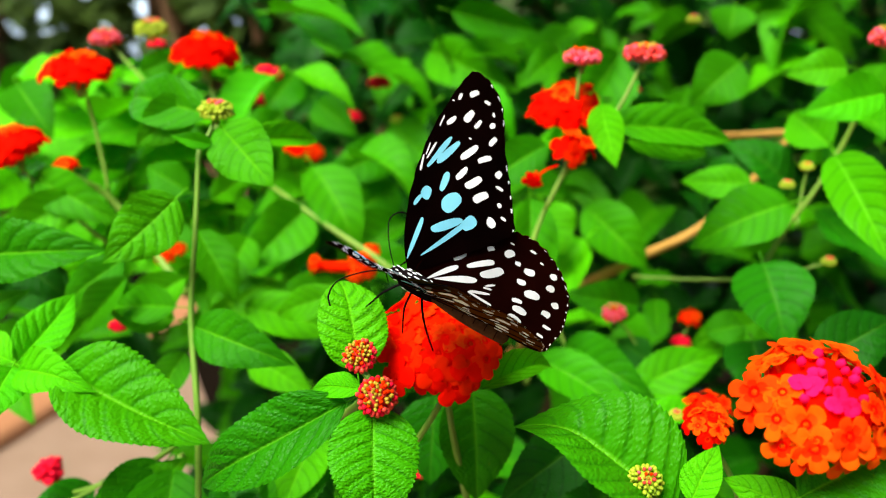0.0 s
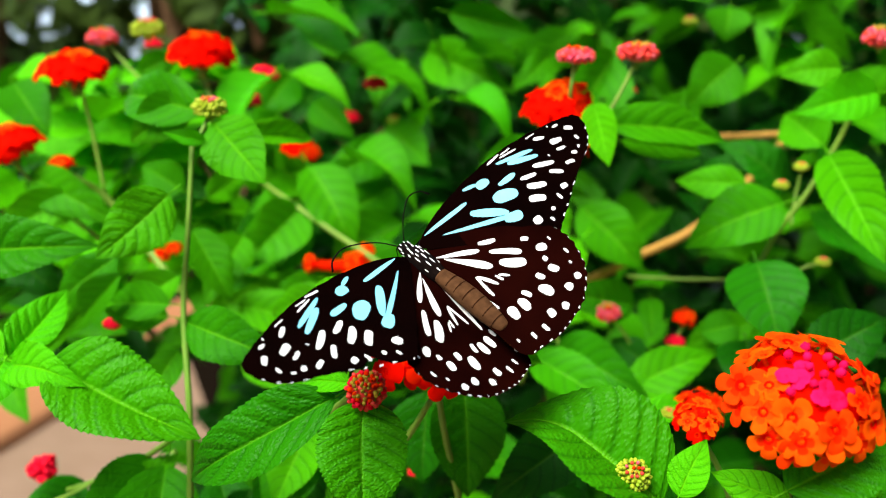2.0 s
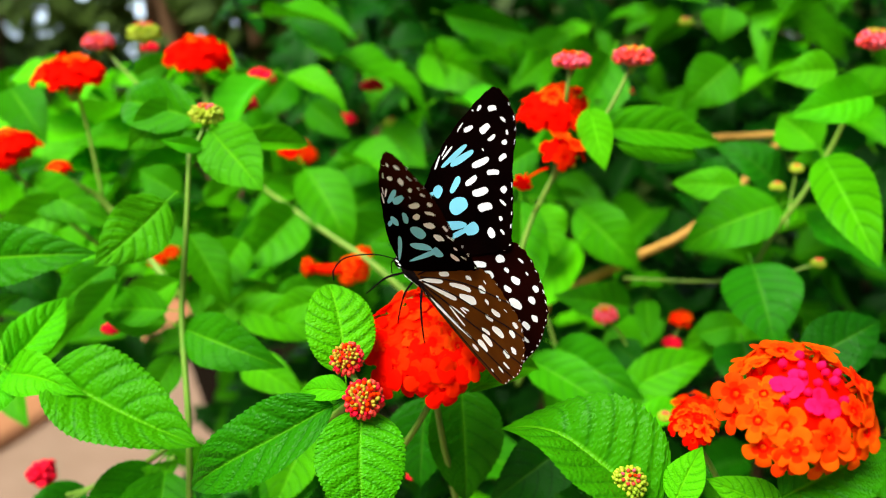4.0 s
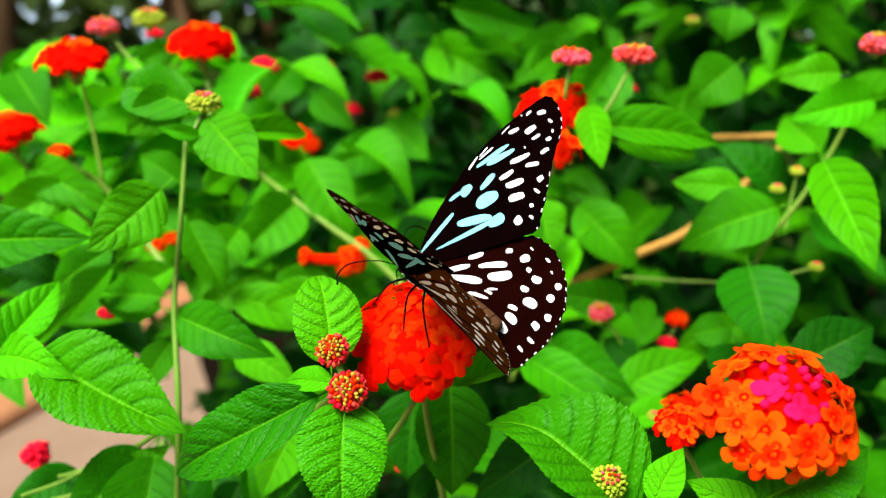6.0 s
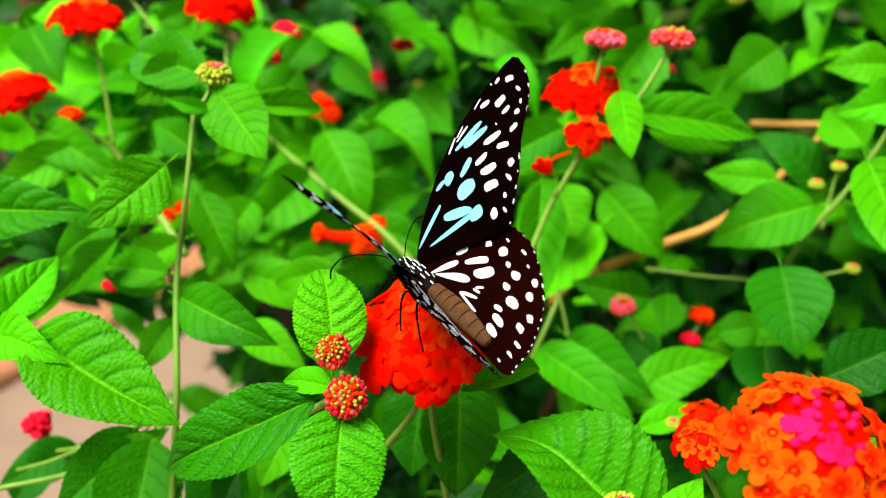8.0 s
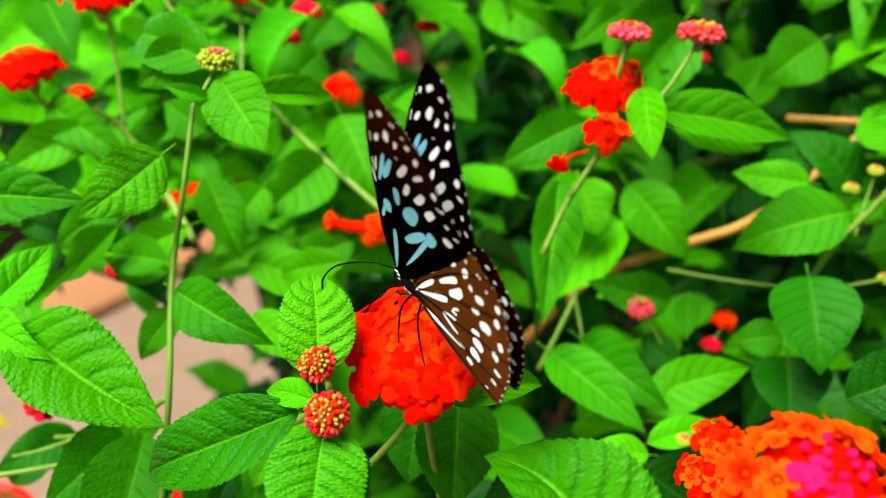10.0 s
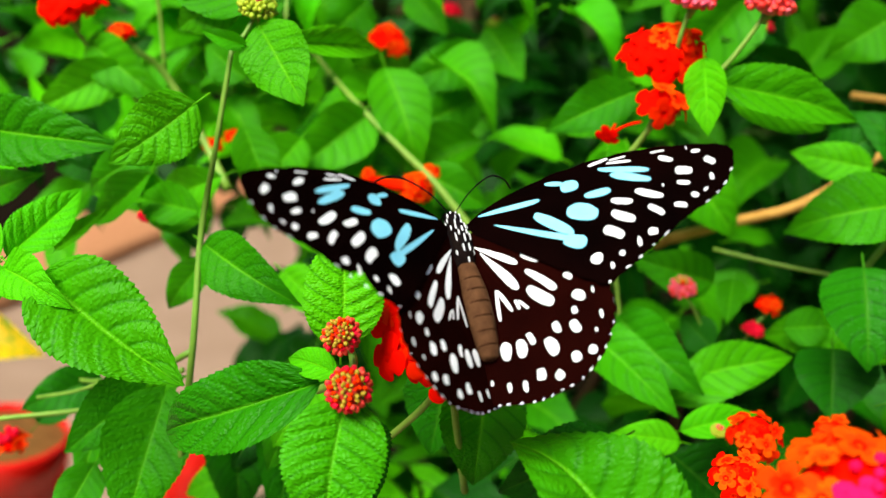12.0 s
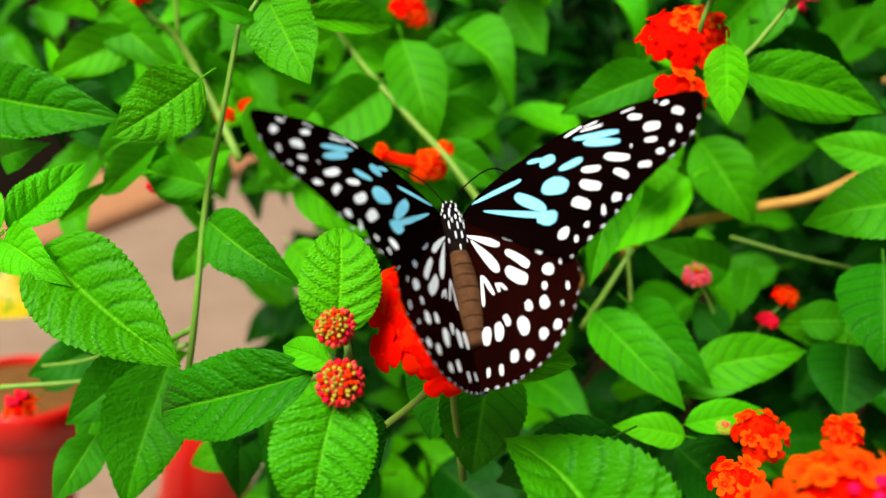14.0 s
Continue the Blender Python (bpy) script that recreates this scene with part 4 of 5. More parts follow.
flower_head(shrub, (-0.1292, 0.2979, 0.8858), (0.5, -0.2, 0.85), 0.00239, BUD_RED, 0.00259, "long crimson bud cluster", 32, 2.00)
flower_head(shrub, (-0.0562, 0.433, 0.9933), (0,-.3,1), 0.00382, SMALL_ORANGE, 0.00300, "small red flower head", 33, 0.75)
flower_head(shrub, (-0.0656, 0.4528, 0.9964), (0.1,-.4,.9), 0.00693, FLAT_RED, 0.00400, "small red flower head", 34, 0.60)
flower_head(shrub, (0.0723, 0.3274, 0.9411), (-0.1,-.3,1), 0.00358, BUD_PINK, 0.00169, "flat-topped cluster of closed pink buds", 35, 0.75)
flower_head(shrub, (0.1046, 0.3404, 0.9374), (.1,-.3,1), 0.00372, SMALL_ORANGE, 0.00219, "small orange flower head", 36, 0.75)
flower_head(shrub, (-0.0981, 0.3358, 0.9577), (0,-.3,1), 0.00302, SMALL_ORANGE, 0.00194, "small orange flower head", 37, 0.75)
flower_head(shrub, (-0.0411, 0.3406, 0.9553), (-.8,-.3,.3), 0.00270, SMALL_ORANGE, 0.00240, "orange-red flower head", 38, 0.55)
flower_head(shrub, (-0.0222, 0.3408, 0.9553), (.4,-.6,.5), 0.00440, SMALL_ORANGE, 0.00330, "small orange flower head", 39, 0.45)
flower_head(shrub, (-0.0247, 0.3352, 0.9519), (0,-.5,-.6), 0.00230, SMALL_ORANGE, 0.00220, "small orange flower head", 40, 0.75)
flower_head(shrub, (-0.0198, 0.3467, 0.9606), (.2,-.4,.8), 0.00240, SMALL_ORANGE, 0.00240, "small orange flower head", 47, 0.5)
tube("floret_tube", [(-0.0402, 0.3406, 0.9551), (-0.034, 0.3406, 0.9545), (-0.027, 0.3407, 0.9548)], 0.0019, 0.0023, SCARLET, shrub)
flower_head(shrub, (-0.0885, 0.5183, 0.913), (0,-.3,1), 0.00381, SMALL_ORANGE, 0.00254, "small orange flower head", 41, 0.75)
flower_head(shrub, (-0.1003, 0.3607, 0.9567), (0,-.3,1), 0.00302, SMALL_ORANGE, 0.00194, "small orange flower head", 42, 0.75)
flower_head(shrub, (-0.0636, 0.3531, 0.9361), (0,-.3,1), 0.00365, SMALL_ORANGE, 0.00228, "small red flower head", 43, 0.75)
flower_head(shrub, (-0.1521, 0.3012, 0.842), (-0.3,-.3,.8), 0.00502, (("c", 5, 30, 1.3), ("o", 4, 85, 1.0)), 0.00293, "crimson bud cluster with orange florets", 44, 0.75)
flower_head(shrub, (0.1125, 0.2726, 0.9251), (0,-.4,.9), 0.00457, SMALL_ORANGE, 0.00228, "small orange flower head", 45, 0.75)
flower_head(shrub, (0.1435, 0.337, 0.9964), (0,-.2,1), 0.00190, BUD_YELLOW, 0.00095, "tiny yellow bud cluster", 46, 0.75)
flower_head(shrub, (0.1374, 0.3388, 0.9894), (0,-.2,1), 0.00191, BUD_YELLOW, 0.00096, "tiny yellow bud cluster", 47, 0.75)
flower_head(shrub, (0.1494, 0.3247, 0.9627), (0,-.2,1), 0.00186, BUD_YELLOW, 0.00093, "tiny yellow bud cluster", 48, 0.75)
flower_head(shrub, (0.1235, 0.4355, 1.059), (0,-.2,1), 0.00240, BUD_YELLOW, 0.00120, "tiny yellow bud cluster", 49, 0.75)
flower_head(shrub, (-0.0178, 0.4665, 1.0098), (0,-.2,1), 0.00263, BUD_YELLOW, 0.00131, "tiny yellow bud cluster", 50, 0.75)
croton = thing("croton_plant", "croton plant with yellow leaves marked with green", "plant", at=(-0.3699, 0.4859, 0))
croton_leaf(croton, (-0.3399, 0.4859, 0.7745), (-0.2644, 0.4963, 0.7733), 0.0412)
tube("stem", [(-0.0584, 0.2484, 1.0037), (-0.0587, 0.2436, 0.9794), (-0.0594, 0.2402, 0.9579), (-0.0556, 0.2312, 0.932), (-0.0546, 0.226, 0.899)], 0.00068, 0.00099, STEM, shrub)
tube("stem", [(-0.0548, 0.2539, 1.0125), (-0.0565, 0.251, 1.007), (-0.0584, 0.2482, 1.0024)], 0.00056, 0.00068, STEM, shrub)
tube("stem", [(-0.0806, 0.387, 0.9919), (-0.0667, 0.3728, 0.9843), (-0.0476, 0.3573, 0.9745), (-0.0308, 0.35, 0.9648), (-0.0161, 0.3419, 0.957), (0.0036, 0.3346, 0.9415)], 0.00087, 0.00136, STEM, shrub)
tube("stem", [(-0.1275, 0.3402, 1.0206), (-0.1237, 0.3406, 1.0034), (-0.1193, 0.3392, 0.981)], 0.00062, 0.00081, STEM, shrub)
tube("stem", [(-0.1317, 0.3305, 0.9911), (-0.126, 0.3329, 0.9864), (-0.1193, 0.339, 0.9799), (-0.1047, 0.3366, 0.9631), (-0.0862, 0.3241, 0.9463)], 0.00099, 0.00161, STEM, shrub)
tube("stem", [(-0.1475, 0.3255, 0.9932), (-0.1372, 0.3288, 0.9806), (-0.1198, 0.3364, 0.9629)], 0.00062, 0.00087, STEM, shrub)
tube("stem", [(0.0507, 0.2832, 1.0291), (0.0499, 0.283, 1.0219), (0.0499, 0.286, 1.015), (0.0474, 0.2862, 0.9972), (0.0407, 0.2859, 0.9826), (0.0355, 0.2833, 0.9665)], 0.00056, 0.00099, STEM, shrub)
tube("stem", [(0.071, 0.2918, 1.0309), (0.0675, 0.2906, 1.0232), (0.0623, 0.2891, 1.0143), (0.0491, 0.2865, 0.999), (0.0414, 0.2852, 0.9845)], 0.00056, 0.00087, STEM, shrub)
tube("stem", [(0.0728, 0.396, 0.9397), (0.0947, 0.3834, 0.9546), (0.1152, 0.3756, 0.9676), (0.1455, 0.4042, 0.9861), (0.1741, 0.438, 1.0058)], 0.00225, 0.00165, BARK, shrub)
tube("stem", [(0.0728, 0.396, 0.9397), (0.0548, 0.4129, 0.9198), (0.0355, 0.4375, 0.8844)], 0.00225, 0.00270, BARK, shrub)
tube("stem", [(0.1416, 0.4475, 1.0047), (0.155, 0.4378, 1.006), (0.1757, 0.4283, 1.0082)], 0.00165, 0.00135, BARK, shrub)
tube("stem", [(0.082, 0.3425, 0.9526), (0.1055, 0.3328, 0.9538), (0.1292, 0.3284, 0.9557), (0.148, 0.3246, 0.9623)], 0.00068, 0.00050, STEM, shrub)
tube("stem", [(0.1502, 0.3045, 1.0277), (0.1488, 0.3167, 1.0088), (0.1394, 0.3185, 0.9887), (0.1295, 0.3208, 0.972), (0.1197, 0.3175, 0.9518)], 0.00087, 0.00112, STEM, shrub)
tube("stem", [(0.1435, 0.3368, 0.9956), (0.142, 0.3363, 0.9861), (0.1393, 0.3315, 0.9749)], 0.00037, 0.00050, STEM, shrub)
tube("stem", [(0.0101, 0.2088, 0.9452), (0.0053, 0.2123, 0.9358), (-0.0028, 0.2202, 0.9219)], 0.00074, 0.00087, STEM, shrub)
tube("stem", [(-0.0071, 0.1905, 0.9592), (-0.0047, 0.185, 0.9559), (-0.0125, 0.1935, 0.9464), (-0.0288, 0.2113, 0.9324)], 0.00074, 0.00099, STEM, shrub)
tube("stem", [(-0.1216, 0.2835, 0.8837), (-0.0945, 0.2561, 0.9008), (-0.0706, 0.2387, 0.9166), (-0.0577, 0.2354, 0.9272)], 0.00062, 0.00087, STEM, shrub)
tube("stem", [(-0.1092, 0.2309, 0.8977), (-0.09, 0.24, 0.9004), (-0.0794, 0.2478, 0.903), (-0.0653, 0.2486, 0.9145)], 0.00074, 0.00087, STEM, shrub)
tube("stem", [(-0.1102, 0.251, 0.8943), (-0.0977, 0.2495, 0.8999), (-0.0852, 0.2486, 0.9074)], 0.00050, 0.00050, STEM, shrub)
tube("stem", [(-0.1315, 0.369, 1.0433), (-0.1222, 0.3676, 1.0333), (-0.1089, 0.356, 1.023)], 0.00062, 0.00074, STEM, shrub)
tube("stem", [(-0.0901, 0.3699, 1.0328), (-0.0865, 0.3662, 1.0214), (-0.0812, 0.3534, 1.0038)], 0.00056, 0.00074, STEM, shrub)
tube("stem", [(0.0703, 0.1942, 0.9441), (0.0798, 0.2021, 0.9288), (0.0861, 0.2095, 0.9109)], 0.00062, 0.00074, STEM, shrub)
tube("stem", [(0.0783, 0.1617, 0.962), (0.0792, 0.1624, 0.9473), (0.0819, 0.1719, 0.93)], 0.00074, 0.00093, STEM, shrub)
tube("stem", [(0.0487, 0.3246, 0.9461), (0.0521, 0.3215, 0.936), (0.0551, 0.3183, 0.9259)], 0.00062, 0.00062, STEM, shrub)
tube("stem", [(0.0512, 0.3348, 0.9434), (0.0455, 0.3283, 0.9277), (0.0411, 0.3327, 0.9119)], 0.00087, 0.00112, STEM, shrub)
tube("stem", [(0.0734, 0.3273, 0.9403), (0.0804, 0.329, 0.9313), (0.0882, 0.332, 0.9174)], 0.00037, 0.00056, STEM, shrub)
tube("stem", [(0.1053, 0.3401, 0.9357), (0.1011, 0.339, 0.9291), (0.0992, 0.3425, 0.919)], 0.00037, 0.00050, STEM, shrub)
tube("stem", [(0.0369, 0.2785, 0.9943), (0.0405, 0.28, 0.9971), (0.0446, 0.2814, 0.9988)], 0.00037, 0.00037, RED, shrub)
tube("stem", [(0.0102, 0.2032, 0.961), (0.013, 0.2184, 0.9351), (0.018, 0.2286, 0.9092)], 0.00068, 0.00099, STEM, shrub)

piece("floret", FLORETS["r"][0], shrub, look((0.0365, 0.2780, 0.9938), (0.05, 0.32, 1.02)) @ Matrix.Diagonal((0.0034, 0.0034, 0.0034, 1)), "small red floret on a long tube")
rnd = random.Random(21)
rest = []
made = 0
for k in range(4300):
    q = Vector((rnd.uniform(-0.50, 0.66), rnd.uniform(0.36, 0.85), rnd.uniform(0.40, 1.32)))
    side = q.x / q.y
    top = 0.985 + 0.24 * min(1.0, max(0.0, (side + 0.30) / 0.34)) + 0.10 * (q.y - 0.4) + 0.03 * math.sin(q.x * 40)
    low = 1.0 - 0.25 * q.y if side < -0.17 else 0.3
    if q.z > top or q.z < low:
        continue
    if q.y < 0.46 and side > 0.08 and noise.noise(q * 9) < 0.10:
        continue
    d = Vector((rnd.uniform(-1, 1), rnd.uniform(-1, 0.4), rnd.uniform(-0.75, 0.35))).normalized()
    size = rnd.uniform(0.032, 0.058)
    # Darker tags farther in, brighter ones high up: shade set by leaf colour.
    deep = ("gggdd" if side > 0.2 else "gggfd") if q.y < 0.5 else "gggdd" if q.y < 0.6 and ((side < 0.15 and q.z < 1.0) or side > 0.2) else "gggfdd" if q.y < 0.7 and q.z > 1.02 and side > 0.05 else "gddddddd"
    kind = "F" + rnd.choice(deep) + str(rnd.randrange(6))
    face = Vector((rnd.gauss(0, 0.55), rnd.gauss(-0.45, 0.3), 0.8))
    row = (q, q + d * size, size * rnd.uniform(0.44, 0.62), face)
    if q.y < 0.5 and made < 290:
        leaf(kind, hedge, *row)
        made += 1
    else:
        rest.append((kind, *row))
# Dark-coloured leaves added low behind, to black out ground seen through gaps.
for k in range(420):
    q = Vector((rnd.uniform(-0.12, 0.5), rnd.uniform(0.34, 0.62), rnd.uniform(0.5, 0.86)))
    if q.x / q.y < -0.16 or q.z > 0.93 - 0.28 * (q.y - 0.1):
        continue
    d = Vector((rnd.uniform(-1, 1), rnd.uniform(-1, 0.4), rnd.uniform(-0.75, 0.35))).normalized()
    size = rnd.uniform(0.035, 0.06)
    face = Vector((rnd.gauss(0, 0.5), rnd.gauss(-0.5, 0.3), 0.8))
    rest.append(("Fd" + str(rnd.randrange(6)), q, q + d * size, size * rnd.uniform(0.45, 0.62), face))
# Dark-coloured leaves added behind and above, to close and shade the gaps.
for k in range(2600):
    q = Vector((rnd.uniform(-0.25, 1.0), rnd.uniform(0.8, 1.3), rnd.uniform(0.5, 1.55)))
    side = q.x / q.y
    if side < -0.16 or q.z > 1.16 + 1.2 * (side + 0.16) + 0.05 * math.sin(q.x * 23):
        continue
    d = Vector((rnd.uniform(-1, 1), rnd.uniform(-1, 0.4), rnd.uniform(-0.75, 0.35))).normalized()
    size = rnd.uniform(0.05, 0.08)
    face = Vector((rnd.gauss(0, 0.5), rnd.gauss(-0.5, 0.3), 0.8))
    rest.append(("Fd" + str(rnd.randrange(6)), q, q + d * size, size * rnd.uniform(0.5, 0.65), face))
for k in range(170):
    y = rnd.uniform(0.5, 0.95)
    q = Vector((y * rnd.uniform(-0.25, -0.14), y, rnd.uniform(0.40, 0.80)))
    d = Vector((rnd.uniform(-1, 1), rnd.uniform(-1, 0.4), rnd.uniform(-0.75, 0.35))).normalized()
    size = rnd.uniform(0.035, 0.06)
    face = Vector((rnd.gauss(0, 0.5), rnd.gauss(-0.5, 0.3), 0.8))
    rest.append(("F" + rnd.choice("gd") + str(rnd.randrange(6)), q, q + d * size, size * rnd.uniform(0.45, 0.62), face))
for k in range(110):
    y = rnd.uniform(0.42, 0.58)
    q = Vector((y * rnd.uniform(-0.48, -0.20), y, rnd.uniform(0.925, 1.03)))
    d = Vector((rnd.uniform(-1, 1), rnd.uniform(-1, 0.4), rnd.uniform(-0.75, 0.35))).normalized()
    size = rnd.uniform(0.03, 0.05)
    face = Vector((rnd.gauss(0, 0.5), rnd.gauss(-0.5, 0.3), 0.8))
    rest.append(("F" + rnd.choice("ggf") + str(rnd.randrange(6)), q, q + d * size, size * rnd.uniform(0.45, 0.62), face))
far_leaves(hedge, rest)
for k in range(9):
    x, y = rnd.uniform(0.03, 0.5), rnd.uniform(0.5, 0.72)
    tube("trunk", [(x, y, -0.02), (x + rnd.uniform(-0.04, 0.04), y, 0.25), (x + rnd.uniform(-0.08, 0.08), y - 0.02, 0.55), (x + rnd.uniform(-0.1, 0.1), y - 0.04, 0.85)], 0.009, 0.004, WOOD, hedge, 8, knots=0.15)
for k in range(5):
    x = rnd.uniform(0.0, 0.16)
    tube("trunk", [(x, 0.46, -0.02), (x - 0.02, 0.42, 0.3), (x, 0.36, 0.6), (x + rnd.uniform(-0.05, 0.03), 0.33, 0.78)], 0.007, 0.003, WOOD, shrub, 8, knots=0.15)



# ---- butterfly ----
def ring_fill(outline, centre, rings):
    """Rings of points from the centre out to the outline, and the faces between them, in the plane."""
    pts, faces = [Vector((*centre, 0))], []
    n = len(outline)
    for r in range(1, rings + 1):
        for q in outline:
            pts.append(Vector((*centre, 0)).lerp(Vector((*q, 0)), r / rings))
    for k in range(n):
        faces.append((0, 1 + k, 1 + (k + 1) % n))
    for r in range(rings - 1):
        for k in range(n):
            a, b = 1 + r * n + k, 1 + r * n + (k + 1) % n
            faces.append((a, a + n, b + n, b))
    return pts, faces


def wing_bulge(x, y):
    """The wing's gentle camber, in mm."""
    return 1.1 * math.sin(min(1.0, max(0.0, x / 50)) * math.pi) + 0.18 * math.sin(y * 0.55 + x * 0.12) * min(1, x / 12)


def solid(pts, faces, side, lift, top, under):
    """A thin plate on both sides of the cambered surface: x mirrored by side, millimetres to metres."""
    up = [((p.x * side) / 1000, p.y / 1000, (wing_bulge(p.x, p.y) + lift) / 1000) for p in pts]
    down = [((p.x * side) / 1000, p.y / 1000, (wing_bulge(p.x, p.y) - lift) / 1000) for p in pts]
    o = len(pts)
    f1 = [f if side > 0 else f[::-1] for f in faces]
    f2 = [tuple(i + o for i in (f[::-1] if side > 0 else f)) for f in faces]
    return up + down, f1 + f2, [top] * len(f1) + [under] * len(f2)


def wing_mesh(name, control, centre, side, mats, scallops=0.0, bite=None):
    line = smooth_line([(x, y, 0) for x, y in control], 5)
    outline = []
    for k, q in enumerate(line):
        out = (Vector((q.x, q.y)) - Vector(centre)).normalized()
        d = scallops * math.sin(k * 1.7) * (q.x > 14)
        if bite and side < 0:
            near = (Vector((q.x, q.y)) - Vector(bite)).length
            d -= 3.0 * max(0.0, 1 - near / 3.2)
        outline.append((q.x + out.x * d, q.y + out.y * d))
    pts, faces = ring_fill(outline, centre, 9)
    v, f, idx = solid(pts, faces, side, 0.05, 0, 1)
    return mesh_of(name, v, f, mats, idx)


class Spots:
    """Pale scales on a wing: each an elongated patch through the wing's thickness."""

    def __init__(self):
        self.list = []

    def add(self, x1, y1, x2, y2, wide, blue=0, taper=0.0):
        self.list.append((x1, y1, x2, y2, wide, blue, taper))

    def build(self, wing, side, seed):
        rnd = random.Random(seed)
        for x1, y1, x2, y2, wide, blue, taper in self.list:
            a, b = Vector((x1, y1)), Vector((x2, y2))
            d = b - a
            long = d.length
            d.normalize()
            nrm = Vector((-d.y, d.x))
            mid = (a + b) / 2
            reach = long / 2 + wide * 0.18
            outline = []
            ph = rnd.uniform(0, 6)
            for k in range(18):
                t = 2 * math.pi * k / 18
                u, w = math.cos(t), math.sin(t)
                u = math.copysign(abs(u) ** 0.75, u)
                w = math.copysign(abs(w) ** 0.72, w)
                wob = 1 + 0.12 * math.sin(2 * t + ph) + 0.09 * math.sin(3 * t + 2 * ph)
                q = mid + d * (u * reach) + nrm * (w * wide / 2 * (1 + taper * u) * wob)
                outline.append((q.x, q.y))
            pts, faces = ring_fill(outline, (mid.x, mid.y), 3)
            v, f, idx = solid(pts, faces, side, 0.13, 0, 0)
            piece("wing_spot", mesh_of("wing_spot", v, f, [SPOT_BLUE if blue else SPOT_WHITE]), wing)


FORE = [(-0.1, 2.3), (2.6, 4.1), (8.4, 6.3), (15.8, 7.7), (24.1, 8.4), (32.3, 8.3), (40.4, 7.1), (44.9, 6.0), (46.7, 4.8), (46.5, 1.9), (44.4, -1.5), (41.6, -3.8), (37.7, -5.8), (33.4, -8.4), (29.3, -11.1), (25.8, -13.2), (22.9, -14.7), (19.7, -13.0), (14.9, -9.6), (7.8, -4.4), (1.6, 0.2)]
HIND = [(-0.2, 0.8), (4.6, 0.7), (12.9, -3.6), (19.8, -9.6), (22.7, -12.7), (23.5, -15.2), (23.6, -17.9), (22.8, -21.1), (21.2, -24.3), (19.0, -26.8), (16.1, -29.0), (13.1, -30.0), (10.4, -30.8), (7.8, -31.1), (4.1, -30.7), (1.6, -30.4), (0.1, -28.3), (-0.4, -23.8), (-0.7, -18.4), (-0.9, -10.8), (-0.9, -3.8)]
fore_spots, hind_spots = Spots(), Spots()
fore_spots.add(2.7, 3.5, 13.8, 3.5, 0.95, 1, 0.4)
fore_spots.add(18.2, 4.7, 20.7, 4.7, 1.91, 1)
fore_spots.add(15.4, 6.3, 18.4, 5.5, 0.76, 1)
fore_spots.add(21.9, 2.1, 26.0, 2.0, 1.34, 1)
fore_spots.add(18.8, -0.1, 23.0, -1.7, 2.86, 1)
fore_spots.add(12.9, 0.7, 18.6, -4.2, 1.81, 1, -0.2)
fore_spots.add(5.5, 0.9, 18.3, -5.3, 0.95, 1, 0.5)
fore_spots.add(17.3, -5.3, 20.3, -6.2, 2.48, 1)
fore_spots.add(24.9, 6.4, 33.0, 4.1, 0.95, 1)
fore_spots.add(26.8, 4.8, 32.9, 2.4, 1.24, 1)
fore_spots.add(26.4, 7.1, 30.5, 6.5, 0.38)
fore_spots.add(23.3, 7.5, 26.7, 7.9, 0.48)
fore_spots.add(27.0, 7.5, 29.7, 7.6, 0.29)
fore_spots.add(33.9, 7.1, 36.2, 7.0, 0.29)
fore_spots.add(26.1, -0.1, 29.2, -1.0, 1.14)
fore_spots.add(30.3, 0.7, 34.2, -1.2, 1.24)
fore_spots.add(25.9, -2.4, 28.9, -4.5, 1.53)
fore_spots.add(24.2, -5.0, 26.6, -6.7, 1.81)
fore_spots.add(31.9, -2.7, 33.8, -4.5, 1.14)
fore_spots.add(21.2, -9.6, 22.4, -10.0, 1.91)
fore_spots.add(25.8, -9.7, 26.3, -10.0, 0.86)
fore_spots.add(24.1, -11.7, 24.2, -11.7, 1.34)
fore_spots.add(29.1, -8.5, 29.2, -8.5, 1.53)
fore_spots.add(31.1, -7.1, 32.1, -7.4, 1.34)
fore_spots.add(35.1, 5.8, 37.1, 4.9, 0.86)
fore_spots.add(37.5, 2.9, 39.6, 2.2, 1.43)
fore_spots.add(37.2, 0.7, 38.9, 0.1, 0.76)
fore_spots.add(40.5, 5.6, 41.7, 5.5, 0.57)
fore_spots.add(42.4, 3.8, 43.5, 2.8, 1.14)
fore_spots.add(42.6, 0.4, 42.7, 0.4, 1.34)
fore_spots.add(41.2, -1.6, 41.3, -1.7, 0.86)
fore_spots.add(39.0, -2.0, 39.7, -2.6, 0.86)
fore_spots.add(36.0, -3.4, 37.6, -3.9, 1.05)
fore_spots.add(34.7, 0.7, 34.8, 0.7, 0.57)
fore_spots.add(39.7, 6.5, 39.8, 6.5, 0.48)
hind_spots.add(1.3, -2.0, 8.5, -6.7, 0.95, 0, 0.5)
hind_spots.add(2.3, -3.4, 8.1, -11.3, 1.24, 0, 0.6)
hind_spots.add(9.5, -5.5, 12.4, -7.0, 1.14)
hind_spots.add(10.0, -8.5, 14.4, -12.7, 1.43, 0, 0.2)
hind_spots.add(10.0, -11.8, 13.4, -15.1, 2.00, 0, 0.1)
hind_spots.add(-0.1, -4.7, 2.6, -15.5, 0.67, 0, 0.5)
hind_spots.add(4.2, -10.9, 4.3, -16.3, 0.67)
hind_spots.add(4.5, -11.0, 6.6, -15.0, 0.67)
hind_spots.add(7.3, -13.3, 7.9, -14.9, 0.57)
hind_spots.add(7.9, -13.5, 9.4, -15.1, 0.48)
